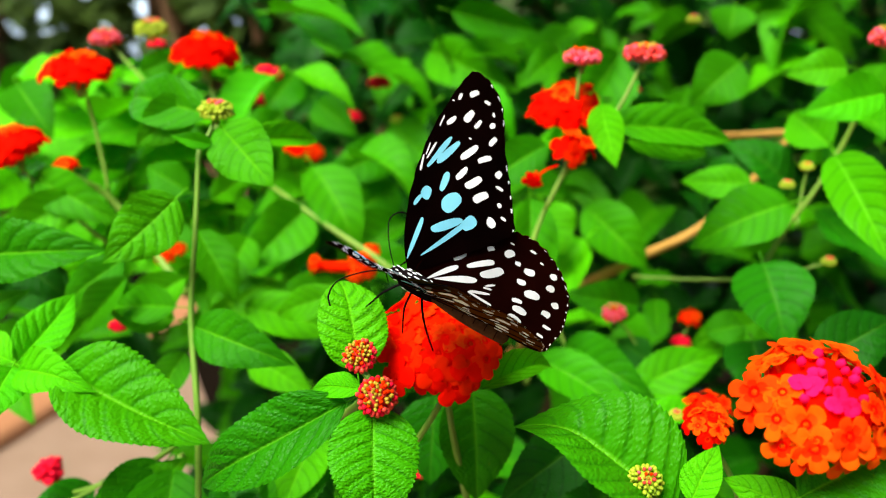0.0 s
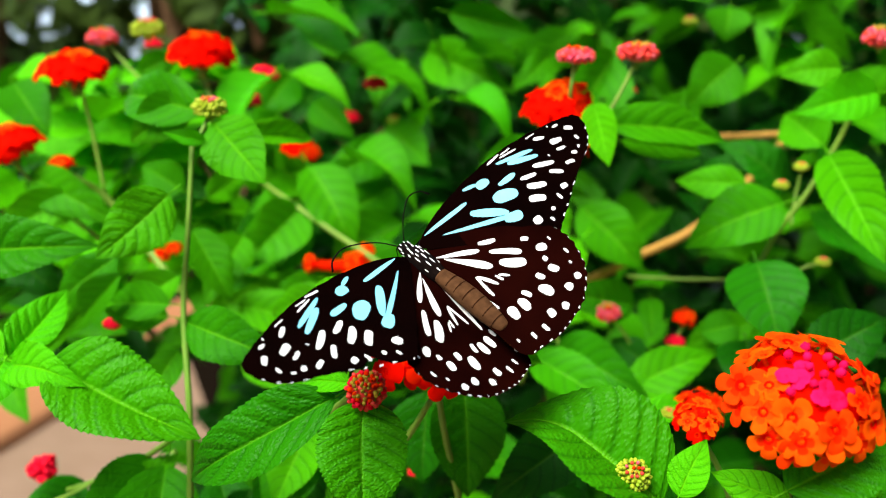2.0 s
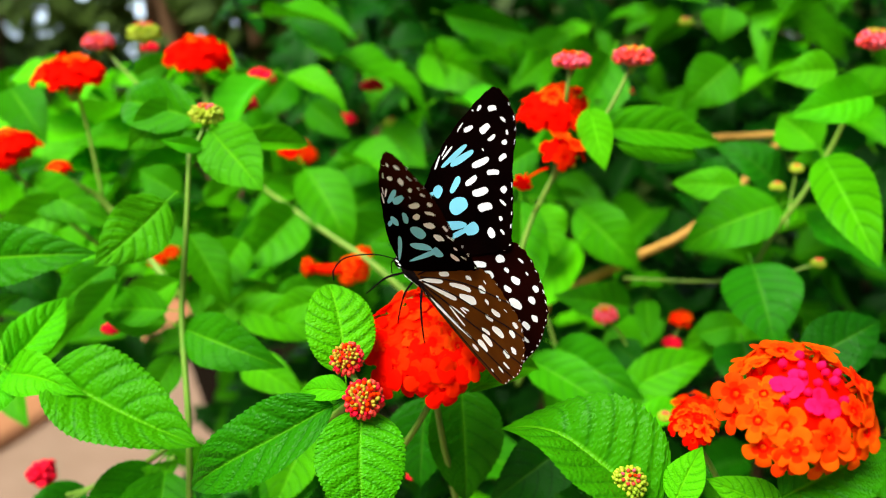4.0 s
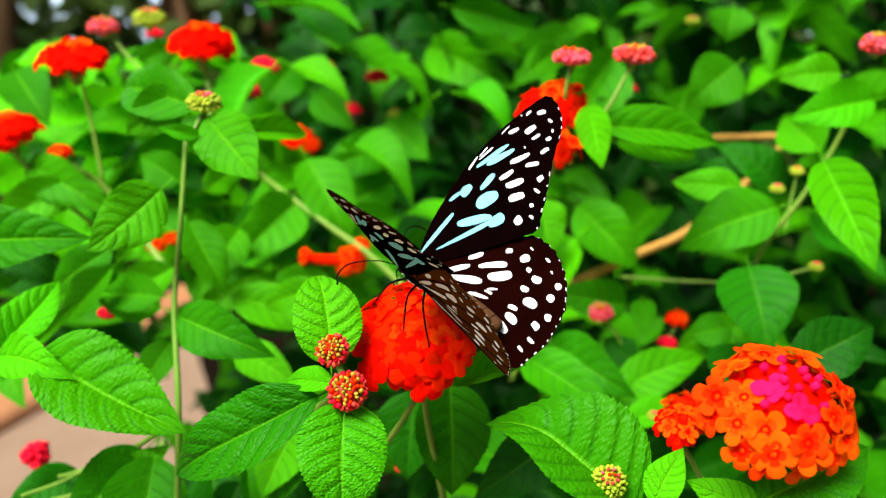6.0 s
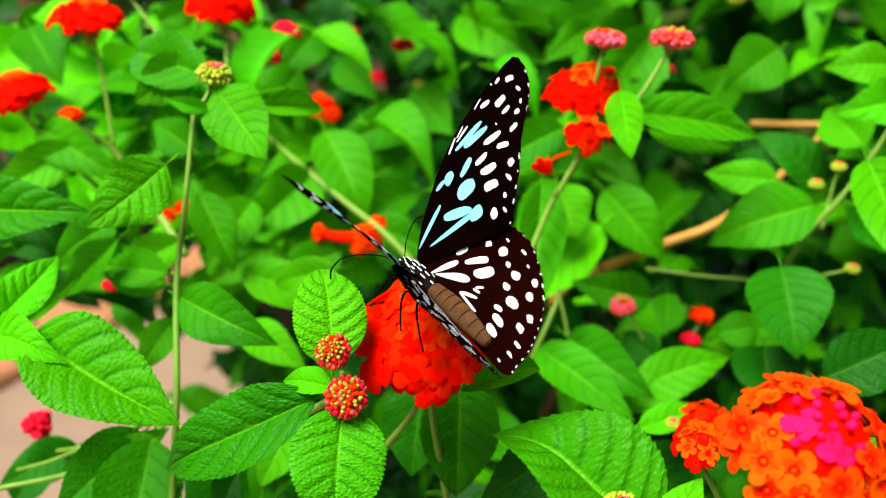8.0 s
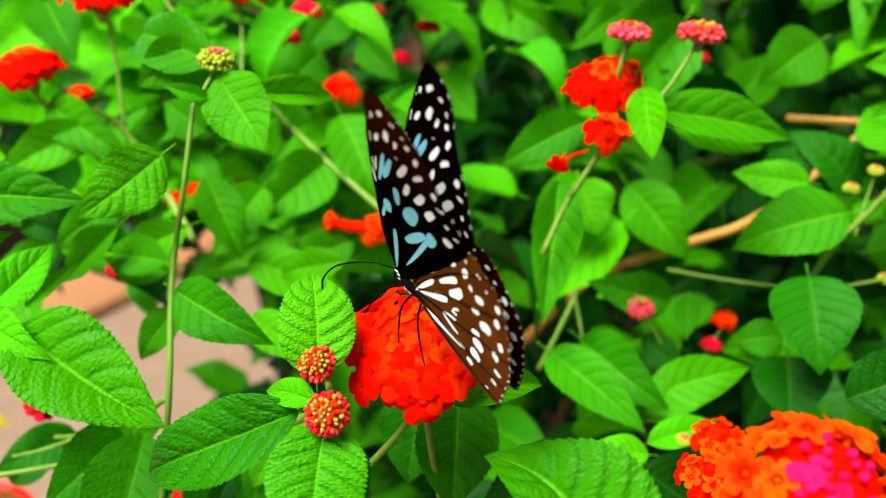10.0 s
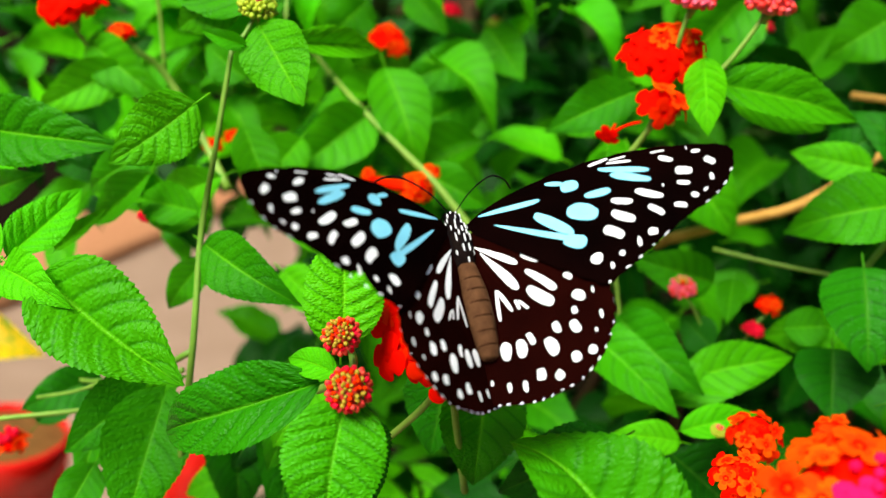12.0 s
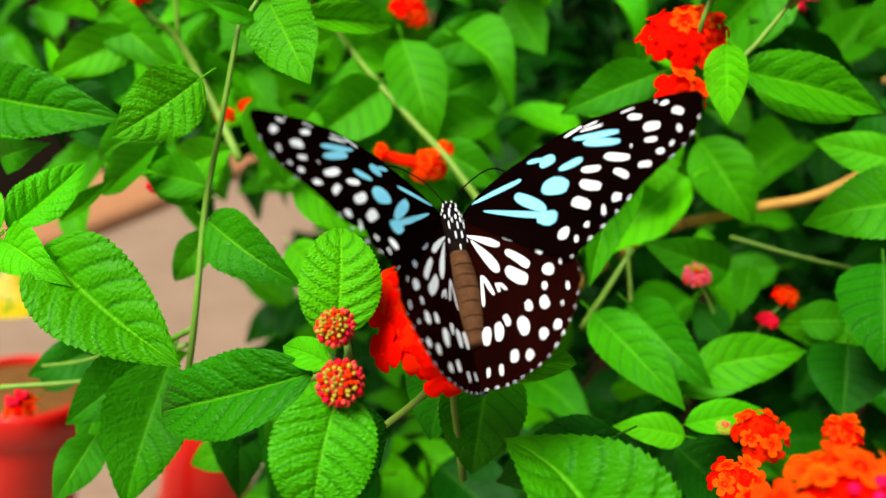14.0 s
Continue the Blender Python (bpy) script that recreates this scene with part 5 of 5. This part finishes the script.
hind_spots.add(16.4, -10.7, 17.3, -11.5, 1.14)
hind_spots.add(17.4, -14.3, 18.8, -15.3, 1.53)
hind_spots.add(20.5, -14.4, 20.6, -14.4, 0.86)
hind_spots.add(16.9, -16.7, 17.1, -17.5, 1.05)
hind_spots.add(16.3, -19.1, 17.2, -20.6, 1.53)
hind_spots.add(21.2, -18.6, 21.3, -18.6, 1.24)
hind_spots.add(20.0, -21.1, 20.1, -21.1, 0.86)
hind_spots.add(13.3, -18.7, 14.0, -20.1, 1.24)
hind_spots.add(12.0, -21.2, 12.9, -23.7, 1.81)
hind_spots.add(8.8, -19.6, 9.5, -21.3, 1.14)
hind_spots.add(7.3, -20.5, 7.4, -23.1, 1.62)
hind_spots.add(4.6, -20.5, 4.7, -23.0, 1.72)
hind_spots.add(1.9, -20.0, 2.0, -21.6, 0.95)
hind_spots.add(10.0, -26.0, 10.0, -27.3, 1.62)
hind_spots.add(13.4, -27.1, 12.6, -27.6, 1.53)
hind_spots.add(16.1, -24.3, 16.2, -25.5, 1.43)
hind_spots.add(19.1, -23.8, 18.8, -24.8, 1.24)
hind_spots.add(7.1, -28.1, 7.2, -28.1, 1.91)
hind_spots.add(4.4, -27.8, 4.5, -27.8, 1.62)
hind_spots.add(1.5, -26.6, 1.6, -26.6, 0.95)


hind_spots.add(0.3, -8.0, 3.2, -19.0, 0.85, 0, 0.3)


def wing_vein(wing, x, y, bow, side):
    """A fine dark vein under the wing, from its root to its margin."""
    a, b = Vector((0.6, -0.6, 0)), Vector((x, y, 0))
    across = Vector((a.y - b.y, b.x - a.x, 0)) * bow
    line = [a.lerp(b, k / 12) + across * math.sin(math.pi * k / 12) for k in range(1, 13)]
    line = [Vector((q.x * side, q.y, wing_bulge(q.x, q.y) - 0.14)) / 1000 for q in line]
    v, f = tube_data(line, 0.00016, 0.00010, 5)
    piece("wing_vein", mesh_of("wing_vein", v, f, [FUR_BLACK]), wing)


def margin_line(wing, control, lo, hi, side):
    """The fine white dashes along the outer margin."""
    rnd = random.Random(lo)
    line = smooth_line([(x, y, 0) for x, y in control], 5)
    chunks = []
    for k in range(lo, hi, 3):
        if rnd.random() < 0.22:
            continue
        a, b = line[k], line[k].lerp(line[k + 1], rnd.uniform(0.35, 1.1))
        inward = Vector((20, -6, 0)) - a
        inward.normalize()
        pts = [a + inward * 0.1, a + inward * 0.38, b + inward * 0.38, b + inward * 0.1]
        v, f, idx = solid(pts, [(0, 1, 2, 3)], side, 0.11, 0, 0)
        chunks.append((v, f, 0))
    v, f, idx = joined(chunks)
    piece("wing_fringe", mesh_of("wing_fringe", v, f, [SPOT_WHITE], idx, None, False), wing, None, "fine white dashes")


butterfly = thing("butterfly", "black butterfly with pale blue wing spots on red flower", "butterfly")
WINGS = {}
for side, tag in ((1, "right"), (-1, "left")):
    fore = piece("forewing", wing_mesh("forewing", FORE, (24, -1.0), side, [WING_UP, FORE_UNDER], 0.12, (29.4, -10.4)), butterfly, None, "black forewing with pale blue and white spots")
    fore_spots.build(fore, side, 5)
    margin_line(fore, FORE, 46, 84, side)
    hind = piece("hindwing", wing_mesh("hindwing", HIND, (15.5, -15.0), side, [WING_HIND, WING_UNDER], 0.22), butterfly, None, "maroon-brown hindwing with white spots and streaks")
    hind_spots.build(hind, side, 6)
    margin_line(hind, HIND, 22, 76, side)
    for x, y, bow in ((22.0, -12.0, 0.06), (22.8, -20.5, 0.05), (18.6, -27.2, 0.03), (12.0, -30.4, 0.0), (6.0, -31.0, -0.02), (1.4, -29.6, -0.03)):
        wing_vein(hind, x, y, bow, side)
    WINGS[tag] = (fore, hind)


def body_part(name, sections, mats, label="", segs=14, mat_of=None):
    """A round body along y: sections of (y, z, half-width, half-height), in mm."""
    verts, faces, idx = [], [], []
    line = smooth_line([(y, z, w) for y, z, w, h in sections], 4)
    tall = smooth_line([(h, 0, 0) for y, z, w, h in sections], 4)
    for q, h in zip(line, tall):
        for k in range(segs):
            a = 2 * math.pi * k / segs
            verts.append((q.z * math.cos(a) / 1000, q.x / 1000, (q.y + h.x * math.sin(a)) / 1000))
    for i in range(len(line) - 1):
        for k in range(segs):
            a, b = i * segs + k, i * segs + (k + 1) % segs
            faces.append((a, a + segs, b + segs, b))
            idx.append(mat_of(i, k) if mat_of else 0)
    faces.append(tuple(range(segs)))
    faces.append(tuple(range((len(line) - 1) * segs, len(line) * segs))[::-1])
    idx += [0, 0]
    return piece(name, mesh_of(name, verts, faces, mats, idx), butterfly, None, label)


body_part("thorax", ((-6.2, 0.2, 1.5, 1.4), (-4.0, 0.2, 2.0, 2.1), (-0.5, 0.2, 2.2, 2.4), (2.2, 0.0, 1.9, 2.1), (3.6, -0.2, 1.1, 1.2)),
          [FUR_BLACK, FUR_GREY], "black and grey furry thorax with white marks", 16, lambda i, k: 1 if (k % 5 in (0, 1) or i < 5) else 0)
body_part("abdomen", ((-23.0, 0.5, 0.7, 0.7), (-22.0, 0.6, 1.6, 1.5), (-17.0, 0.9, 2.2, 2.0), (-12.0, 1.0, 2.3, 2.0), (-8.5, 0.8, 2.0, 1.8), (-5.4, 0.5, 1.6, 1.5)),
          [FUR_BROWN, FUR_BLACK], "brown abdomen", 14, lambda i, k: 1 if (k > 8 and k < 13 and i % 3 == 0) else 0)
for y, z, r in ((-20.6, 0.7, 1.85), (-18.2, 0.82, 2.05), (-15.6, 0.95, 2.18), (-13.0, 1.0, 2.22), (-10.6, 0.92, 2.12), (-8.4, 0.8, 1.95)):
    v, f = tube_data([Vector((0, (y - 0.1) / 1000, z / 1000)), Vector((0, (y + 0.1) / 1000, z / 1000))], r * 1.004 / 1000, r * 1.004 / 1000, 14)
    piece("abdomen_ring", mesh_of("abdomen_ring", v, f, [FUR_RING]), butterfly)
body_part("head", ((3.2, -0.3, 0.9, 0.9), (4.2, -0.3, 1.5, 1.4), (5.3, -0.5, 1.2, 1.1), (6.0, -0.7, 0.4, 0.4)), [FUR_BLACK], "black head dotted with white")
dots = []
for x, y, z, r in ((0.75, 0.4, 2.4, 0.36), (-0.75, 0.4, 2.4, 0.36), (1.6, -3.2, 1.5, 0.36), (-1.6, -3.2, 1.5, 0.36), (1.2, 4.6, 0.5, 0.33), (-1.2, 4.6, 0.5, 0.33), (0.5, 5.2, 0.6, 0.26), (-0.5, 5.2, 0.6, 0.26), (0.0, 4.2, 1.05, 0.26), (1.35, 3.8, 0.2, 0.3),
                   (-1.35, 3.8, 0.2, 0.3), (0.6, 2.8, 1.65, 0.4), (-0.6, 2.8, 1.65, 0.4), (0.0, 1.0, 2.42, 0.42), (1.5, 1.6, 1.4, 0.4), (-1.5, 1.6, 1.4, 0.4),
                   (1.2, -1.5, 1.9, 0.4), (-1.2, -1.5, 1.9, 0.4), (1.9, -0.2, -0.9, 0.4), (-1.9, -0.2, -0.9, 0.4), (1.8, -2.4, -0.7, 0.4), (-1.8, -2.4, -0.7, 0.4),
                   (1.2, 3.9, -1.0, 0.3), (-1.2, 3.9, -1.0, 0.3), (1.7, 1.2, -1.2, 0.42), (-1.7, 1.2, -1.2, 0.42), (1.4, -1.4, -1.7, 0.42), (-1.4, -1.4, -1.7, 0.42), (1.5, -3.8, -1.2, 0.4), (-1.5, -3.8, -1.2, 0.4), (0.8, 2.6, -1.5, 0.35), (-0.8, 2.6, -1.5, 0.35)):
    v, f = ball_data((x / 1000, y / 1000, z / 1000), (r * 0.42 / 1000, r * 1.6 / 1000, r * 0.4 / 1000), 5, 8)
    dots.append((v, f, 0))
for x, y, z in ((0.9, 1.6, 2.02), (-0.9, 1.6, 2.02), (0.0, -0.8, 2.62), (1.3, -0.4, 2.05), (-1.3, -0.4, 2.05), (0.55, -2.6, 2.40), (-0.55, -2.6, 2.40), (1.75, -1.6, 1.2), (-1.75, -1.6, 1.2), (0.0, -4.6, 2.1)):
    v, f = ball_data((x / 1000, y / 1000, z / 1000), (0.00015, 0.0009, 0.00012), 5, 8)
    dots.append((v, f, 0))
v, f, idx = joined(dots)
piece("body_dotting", mesh_of("body_dotting", v, f, [SPOT_WHITE], idx), butterfly, None, "small white dots")
for side in (1, -1):
    tube("antenna", [(side * 0.0005, 0.0052, 0), (side * 0.004, 0.009, 0.0012), (side * 0.009, 0.0125, 0.001), (side * 0.0125, 0.0125, 0), (side * 0.014, 0.011, -0.001)], 0.00011, 0.00020, FUR_BLACK, butterfly, 6)
    for y0, reach, back in ((2.2, 7.5, 5.5), (-0.5, 8.5, -1.5), (-2.8, 8.0, -7.0)):
        tube("leg", [(side * 0.001, y0 / 1000, -0.0012), (side * 0.0045, (y0 + back * 0.4) / 1000, -0.0022),
                     (side * 0.0058, (y0 + back * 0.75) / 1000, -0.0065), (side * 0.0062, (y0 + back) / 1000, -reach * 1.3 / 1000)], 0.00030, 0.00014, FUR_BLACK, butterfly, 6)
tube("proboscis", [(0, 0.0056, -0.0009), (0, 0.0068, -0.003), (0, 0.0062, -0.0065)], 0.0002, 0.0001, FUR_BLACK, butterfly, 6)


def wing(side, lift, flap, sweep, twist):
    """A wing on its hinge: raised by flap, swept forward in its own plane, twisted about its span."""
    turn = Matrix.Rotation(radians(-side * flap), 4, "Y") @ Matrix.Rotation(radians(side * sweep), 4, "Z") @ Matrix.Rotation(radians(twist), 4, "X")
    return Matrix.Translation((side * 0.0015, 0, lift)) @ turn


def motions():
    walk(butterfly, [
        (0, pose(0.00435, 0.18383, 0.97962, 34.5, -38.4, 47.6)),
        (0.5, pose(0.00549, 0.18494, 0.97991, 27.3, -27.0, 52.3)),
        (1, pose(0.00668, 0.17711, 0.98259, 26.1, -33.2, 48.9)),
        (1.5, pose(0.00608, 0.17914, 0.98340, 27.3, -36.9, 43.1)),
        (2, pose(0.00813, 0.17937, 0.98390, 37.1, -31.7, 38.4)),
        (2.5, pose(0.00771, 0.18723, 0.98161, 44.8, -28.3, 41.9)),
        (3, pose(0.00743, 0.18685, 0.98180, 45.5, -31.3, 45.9)),
        (5.5, pose(0.00899, 0.19391, 0.97969, 16.8, -17.3, 43.4)),
        (6, pose(0.01063, 0.19164, 0.97895, 22.3, -20.8, 46.7)),
        (6.5, pose(0.01112, 0.18956, 0.97965, 28.2, -24.1, 45.3)),
        (7, pose(0.00897, 0.18957, 0.98040, 21.5, -23.2, 39.4)),
        (7.5, pose(0.00839, 0.19010, 0.97920, 25.2, -24.0, 37.0)),
        (10, pose(0.00999, 0.18737, 0.98060, 22.8, -24.4, 44.6)),
        (10.5, pose(0.01112, 0.18423, 0.98232, 43.1, -22.6, 45.3)),
        (11, pose(0.01096, 0.18354, 0.98338, 43.7, -16.2, 38.6)),
        (11.5, pose(0.01053, 0.18605, 0.98423, 39.6, -3.9, 36.2)),
        (12, pose(0.01099, 0.18608, 0.98465, 43.1, -3.0, 33.2)),
        (12.5, pose(0.01088, 0.18378, 0.98546, 37.7, -10.1, 27.1)),
        (13, pose(0.01107, 0.18378, 0.98634, 34.5, -7.5, 26.6)),
        (13.5, pose(0.01015, 0.18653, 0.98528, 32.5, -8.0, 26.0)),
        (14, pose(0.00972, 0.18876, 0.98439, 36.8, -3.9, 28.0)),
    ])
    walk(WINGS["right"][0], [
        (0, wing(1, 0.0005, 64.7, -1.8, -2.2)),
        (0.5, wing(1, 0.0005, 44.8, -3.7, -1.1)),
        (1, wing(1, 0.0005, 14.7, -4.4, -4.4)),
        (1.5, wing(1, 0.0005, -4.0, -3.9, -4.3)),
        (2, wing(1, 0.0005, 7.8, -6.5, -2.8)),
        (2.5, wing(1, 0.0005, 55.0, -2.0, 0.2)),
        (3, wing(1, 0.0005, 79.2, -4.0, -3.1)),
        (5.5, wing(1, 0.0005, 57.1, -8.9, -1.8)),
        (6, wing(1, 0.0005, 42.7, -9.0, -0.1)),
        (6.5, wing(1, 0.0005, 30.9, -6.2, -4.0)),
        (7, wing(1, 0.0005, 27.7, -8.5, -3.8)),
        (7.5, wing(1, 0.0005, 42.7, -5.3, -5.0)),
        (10, wing(1, 0.0005, 88.2, -3.9, -8.2)),
        (10.5, wing(1, 0.0005, 88.0, -4.6, -5.3)),
        (11, wing(1, 0.0005, 77.5, -5.8, -6.5)),
        (11.5, wing(1, 0.0005, 66.7, -8.0, -2.9)),
        (12, wing(1, 0.0005, 39.7, -6.4, -3.8)),
        (12.5, wing(1, 0.0005, 13.8, -5.4, -1.8)),
        (13, wing(1, 0.0005, 7.5, -4.8, -1.2)),
        (13.5, wing(1, 0.0005, 17.5, -6.2, -1.8)),
        (14, wing(1, 0.0005, 57.3, -8.1, -5.4)),
    ])
    walk(WINGS["right"][1], [
        (0, wing(1, 0.0002, 65.5, -3.7, 3.2)),
        (0.5, wing(1, 0.0002, 44.5, -5.4, 1.5)),
        (1, wing(1, 0.0002, 17.4, -6.9, -4.2)),
        (1.5, wing(1, 0.0002, -0.6, -5.6, -2.5)),
        (2, wing(1, 0.0002, 9.9, -7.4, -3.2)),
        (2.5, wing(1, 0.0002, 53.7, -2.0, 0.8)),
        (3, wing(1, 0.0002, 78.2, -1.3, -3.1)),
        (5.5, wing(1, 0.0002, 55.6, -11.5, -0.6)),
        (6, wing(1, 0.0002, 42.3, -13.4, 3.6)),
        (6.5, wing(1, 0.0002, 31.6, -10.7, 1.2)),
        (7, wing(1, 0.0002, 30.1, -12.3, 3.4)),
        (7.5, wing(1, 0.0002, 43.7, -8.9, 0.3)),
        (10, wing(1, 0.0002, 87.2, -1.4, -8.2)),
        (10.5, wing(1, 0.0002, 87.0, 0.2, -5.3)),
        (11, wing(1, 0.0002, 77.7, -2.7, -4.3)),
        (11.5, wing(1, 0.0002, 67.2, -6.6, 1.0)),
        (12, wing(1, 0.0002, 40.0, -7.2, -1.0)),
        (12.5, wing(1, 0.0002, 14.7, -6.5, 1.0)),
        (13, wing(1, 0.0002, 9.8, -6.2, 0.6)),
        (13.5, wing(1, 0.0002, 19.4, -7.0, -0.4)),
        (14, wing(1, 0.0002, 57.6, -7.0, -2.9)),
    ])
    walk(WINGS["left"][0], [
        (0, wing(-1, 0.0005, 63.1, -2.6, -3.3)),
        (0.5, wing(-1, 0.0005, 30.9, -5.7, -3.0)),
        (1, wing(-1, 0.0005, 24.2, -7.7, -0.4)),
        (1.5, wing(-1, 0.0005, 14.2, -7.9, 1.8)),
        (2, wing(-1, 0.0005, 22.1, -8.7, 0.5)),
        (2.5, wing(-1, 0.0005, 55.8, -2.6, -2.3)),
        (3, wing(-1, 0.0005, 76.7, -3.0, -3.2)),
        (5.5, wing(-1, 0.0005, 60.2, -6.9, -4.9)),
        (6, wing(-1, 0.0005, 55.0, -9.6, -7.3)),
        (6.5, wing(-1, 0.0005, 43.6, -9.7, -1.2)),
        (7, wing(-1, 0.0005, 32.0, -11.6, -7.0)),
        (7.5, wing(-1, 0.0005, 44.2, -8.4, -4.2)),
        (10, wing(-1, 0.0005, 82.2, -3.4, -3.7)),
        (10.5, wing(-1, 0.0005, 82.0, -3.3, -0.3)),
        (11, wing(-1, 0.0005, 72.3, -4.7, -3.3)),
        (11.5, wing(-1, 0.0005, 46.1, -10.0, -7.1)),
        (12, wing(-1, 0.0005, 29.4, -7.5, -3.0)),
        (12.5, wing(-1, 0.0005, 17.7, -9.2, -1.6)),
        (13, wing(-1, 0.0005, 10.5, -8.7, -0.5)),
        (13.5, wing(-1, 0.0005, 18.0, -8.5, -0.7)),
        (14, wing(-1, 0.0005, 40.8, -7.6, -5.9)),
    ])
    walk(WINGS["left"][1], [
        (0, wing(-1, 0.0002, 68.6, 0.9, -5.2)),
        (0.5, wing(-1, 0.0002, 28.7, 1.0, 2.4)),
        (1, wing(-1, 0.0002, 26.0, -9.5, 4.9)),
        (1.5, wing(-1, 0.0002, 15.0, -7.0, 7.9)),
        (2, wing(-1, 0.0002, 22.0, -8.0, 5.9)),
        (2.5, wing(-1, 0.0002, 65.8, 2.1, -3.6)),
        (3, wing(-1, 0.0002, 86.3, -1.9, 2.8)),
        (5.5, wing(-1, 0.0002, 81.3, -14.5, 8.3)),
        (6, wing(-1, 0.0002, 65.0, -8.6, 9.7)),
        (6.5, wing(-1, 0.0002, 61.7, -4.9, 4.5)),
        (7, wing(-1, 0.0002, 31.6, -15.5, 2.8)),
        (7.5, wing(-1, 0.0002, 42.4, -3.4, 0.8)),
        (10, wing(-1, 0.0002, 92.1, -2.0, 10.7)),
        (10.5, wing(-1, 0.0002, 88.5, 0.4, 8.3)),
        (11, wing(-1, 0.0002, 71.6, 7.0, -0.1)),
        (11.5, wing(-1, 0.0002, 45.1, -4.4, -7.1)),
        (12, wing(-1, 0.0002, 30.7, -9.5, 1.8)),
        (12.5, wing(-1, 0.0002, 18.9, -9.1, 7.5)),
        (13, wing(-1, 0.0002, 9.6, -7.2, 6.8)),
        (13.5, wing(-1, 0.0002, 18.8, -8.2, 5.3)),
        (14, wing(-1, 0.0002, 43.2, -8.9, -0.4)),
    ])


motions()
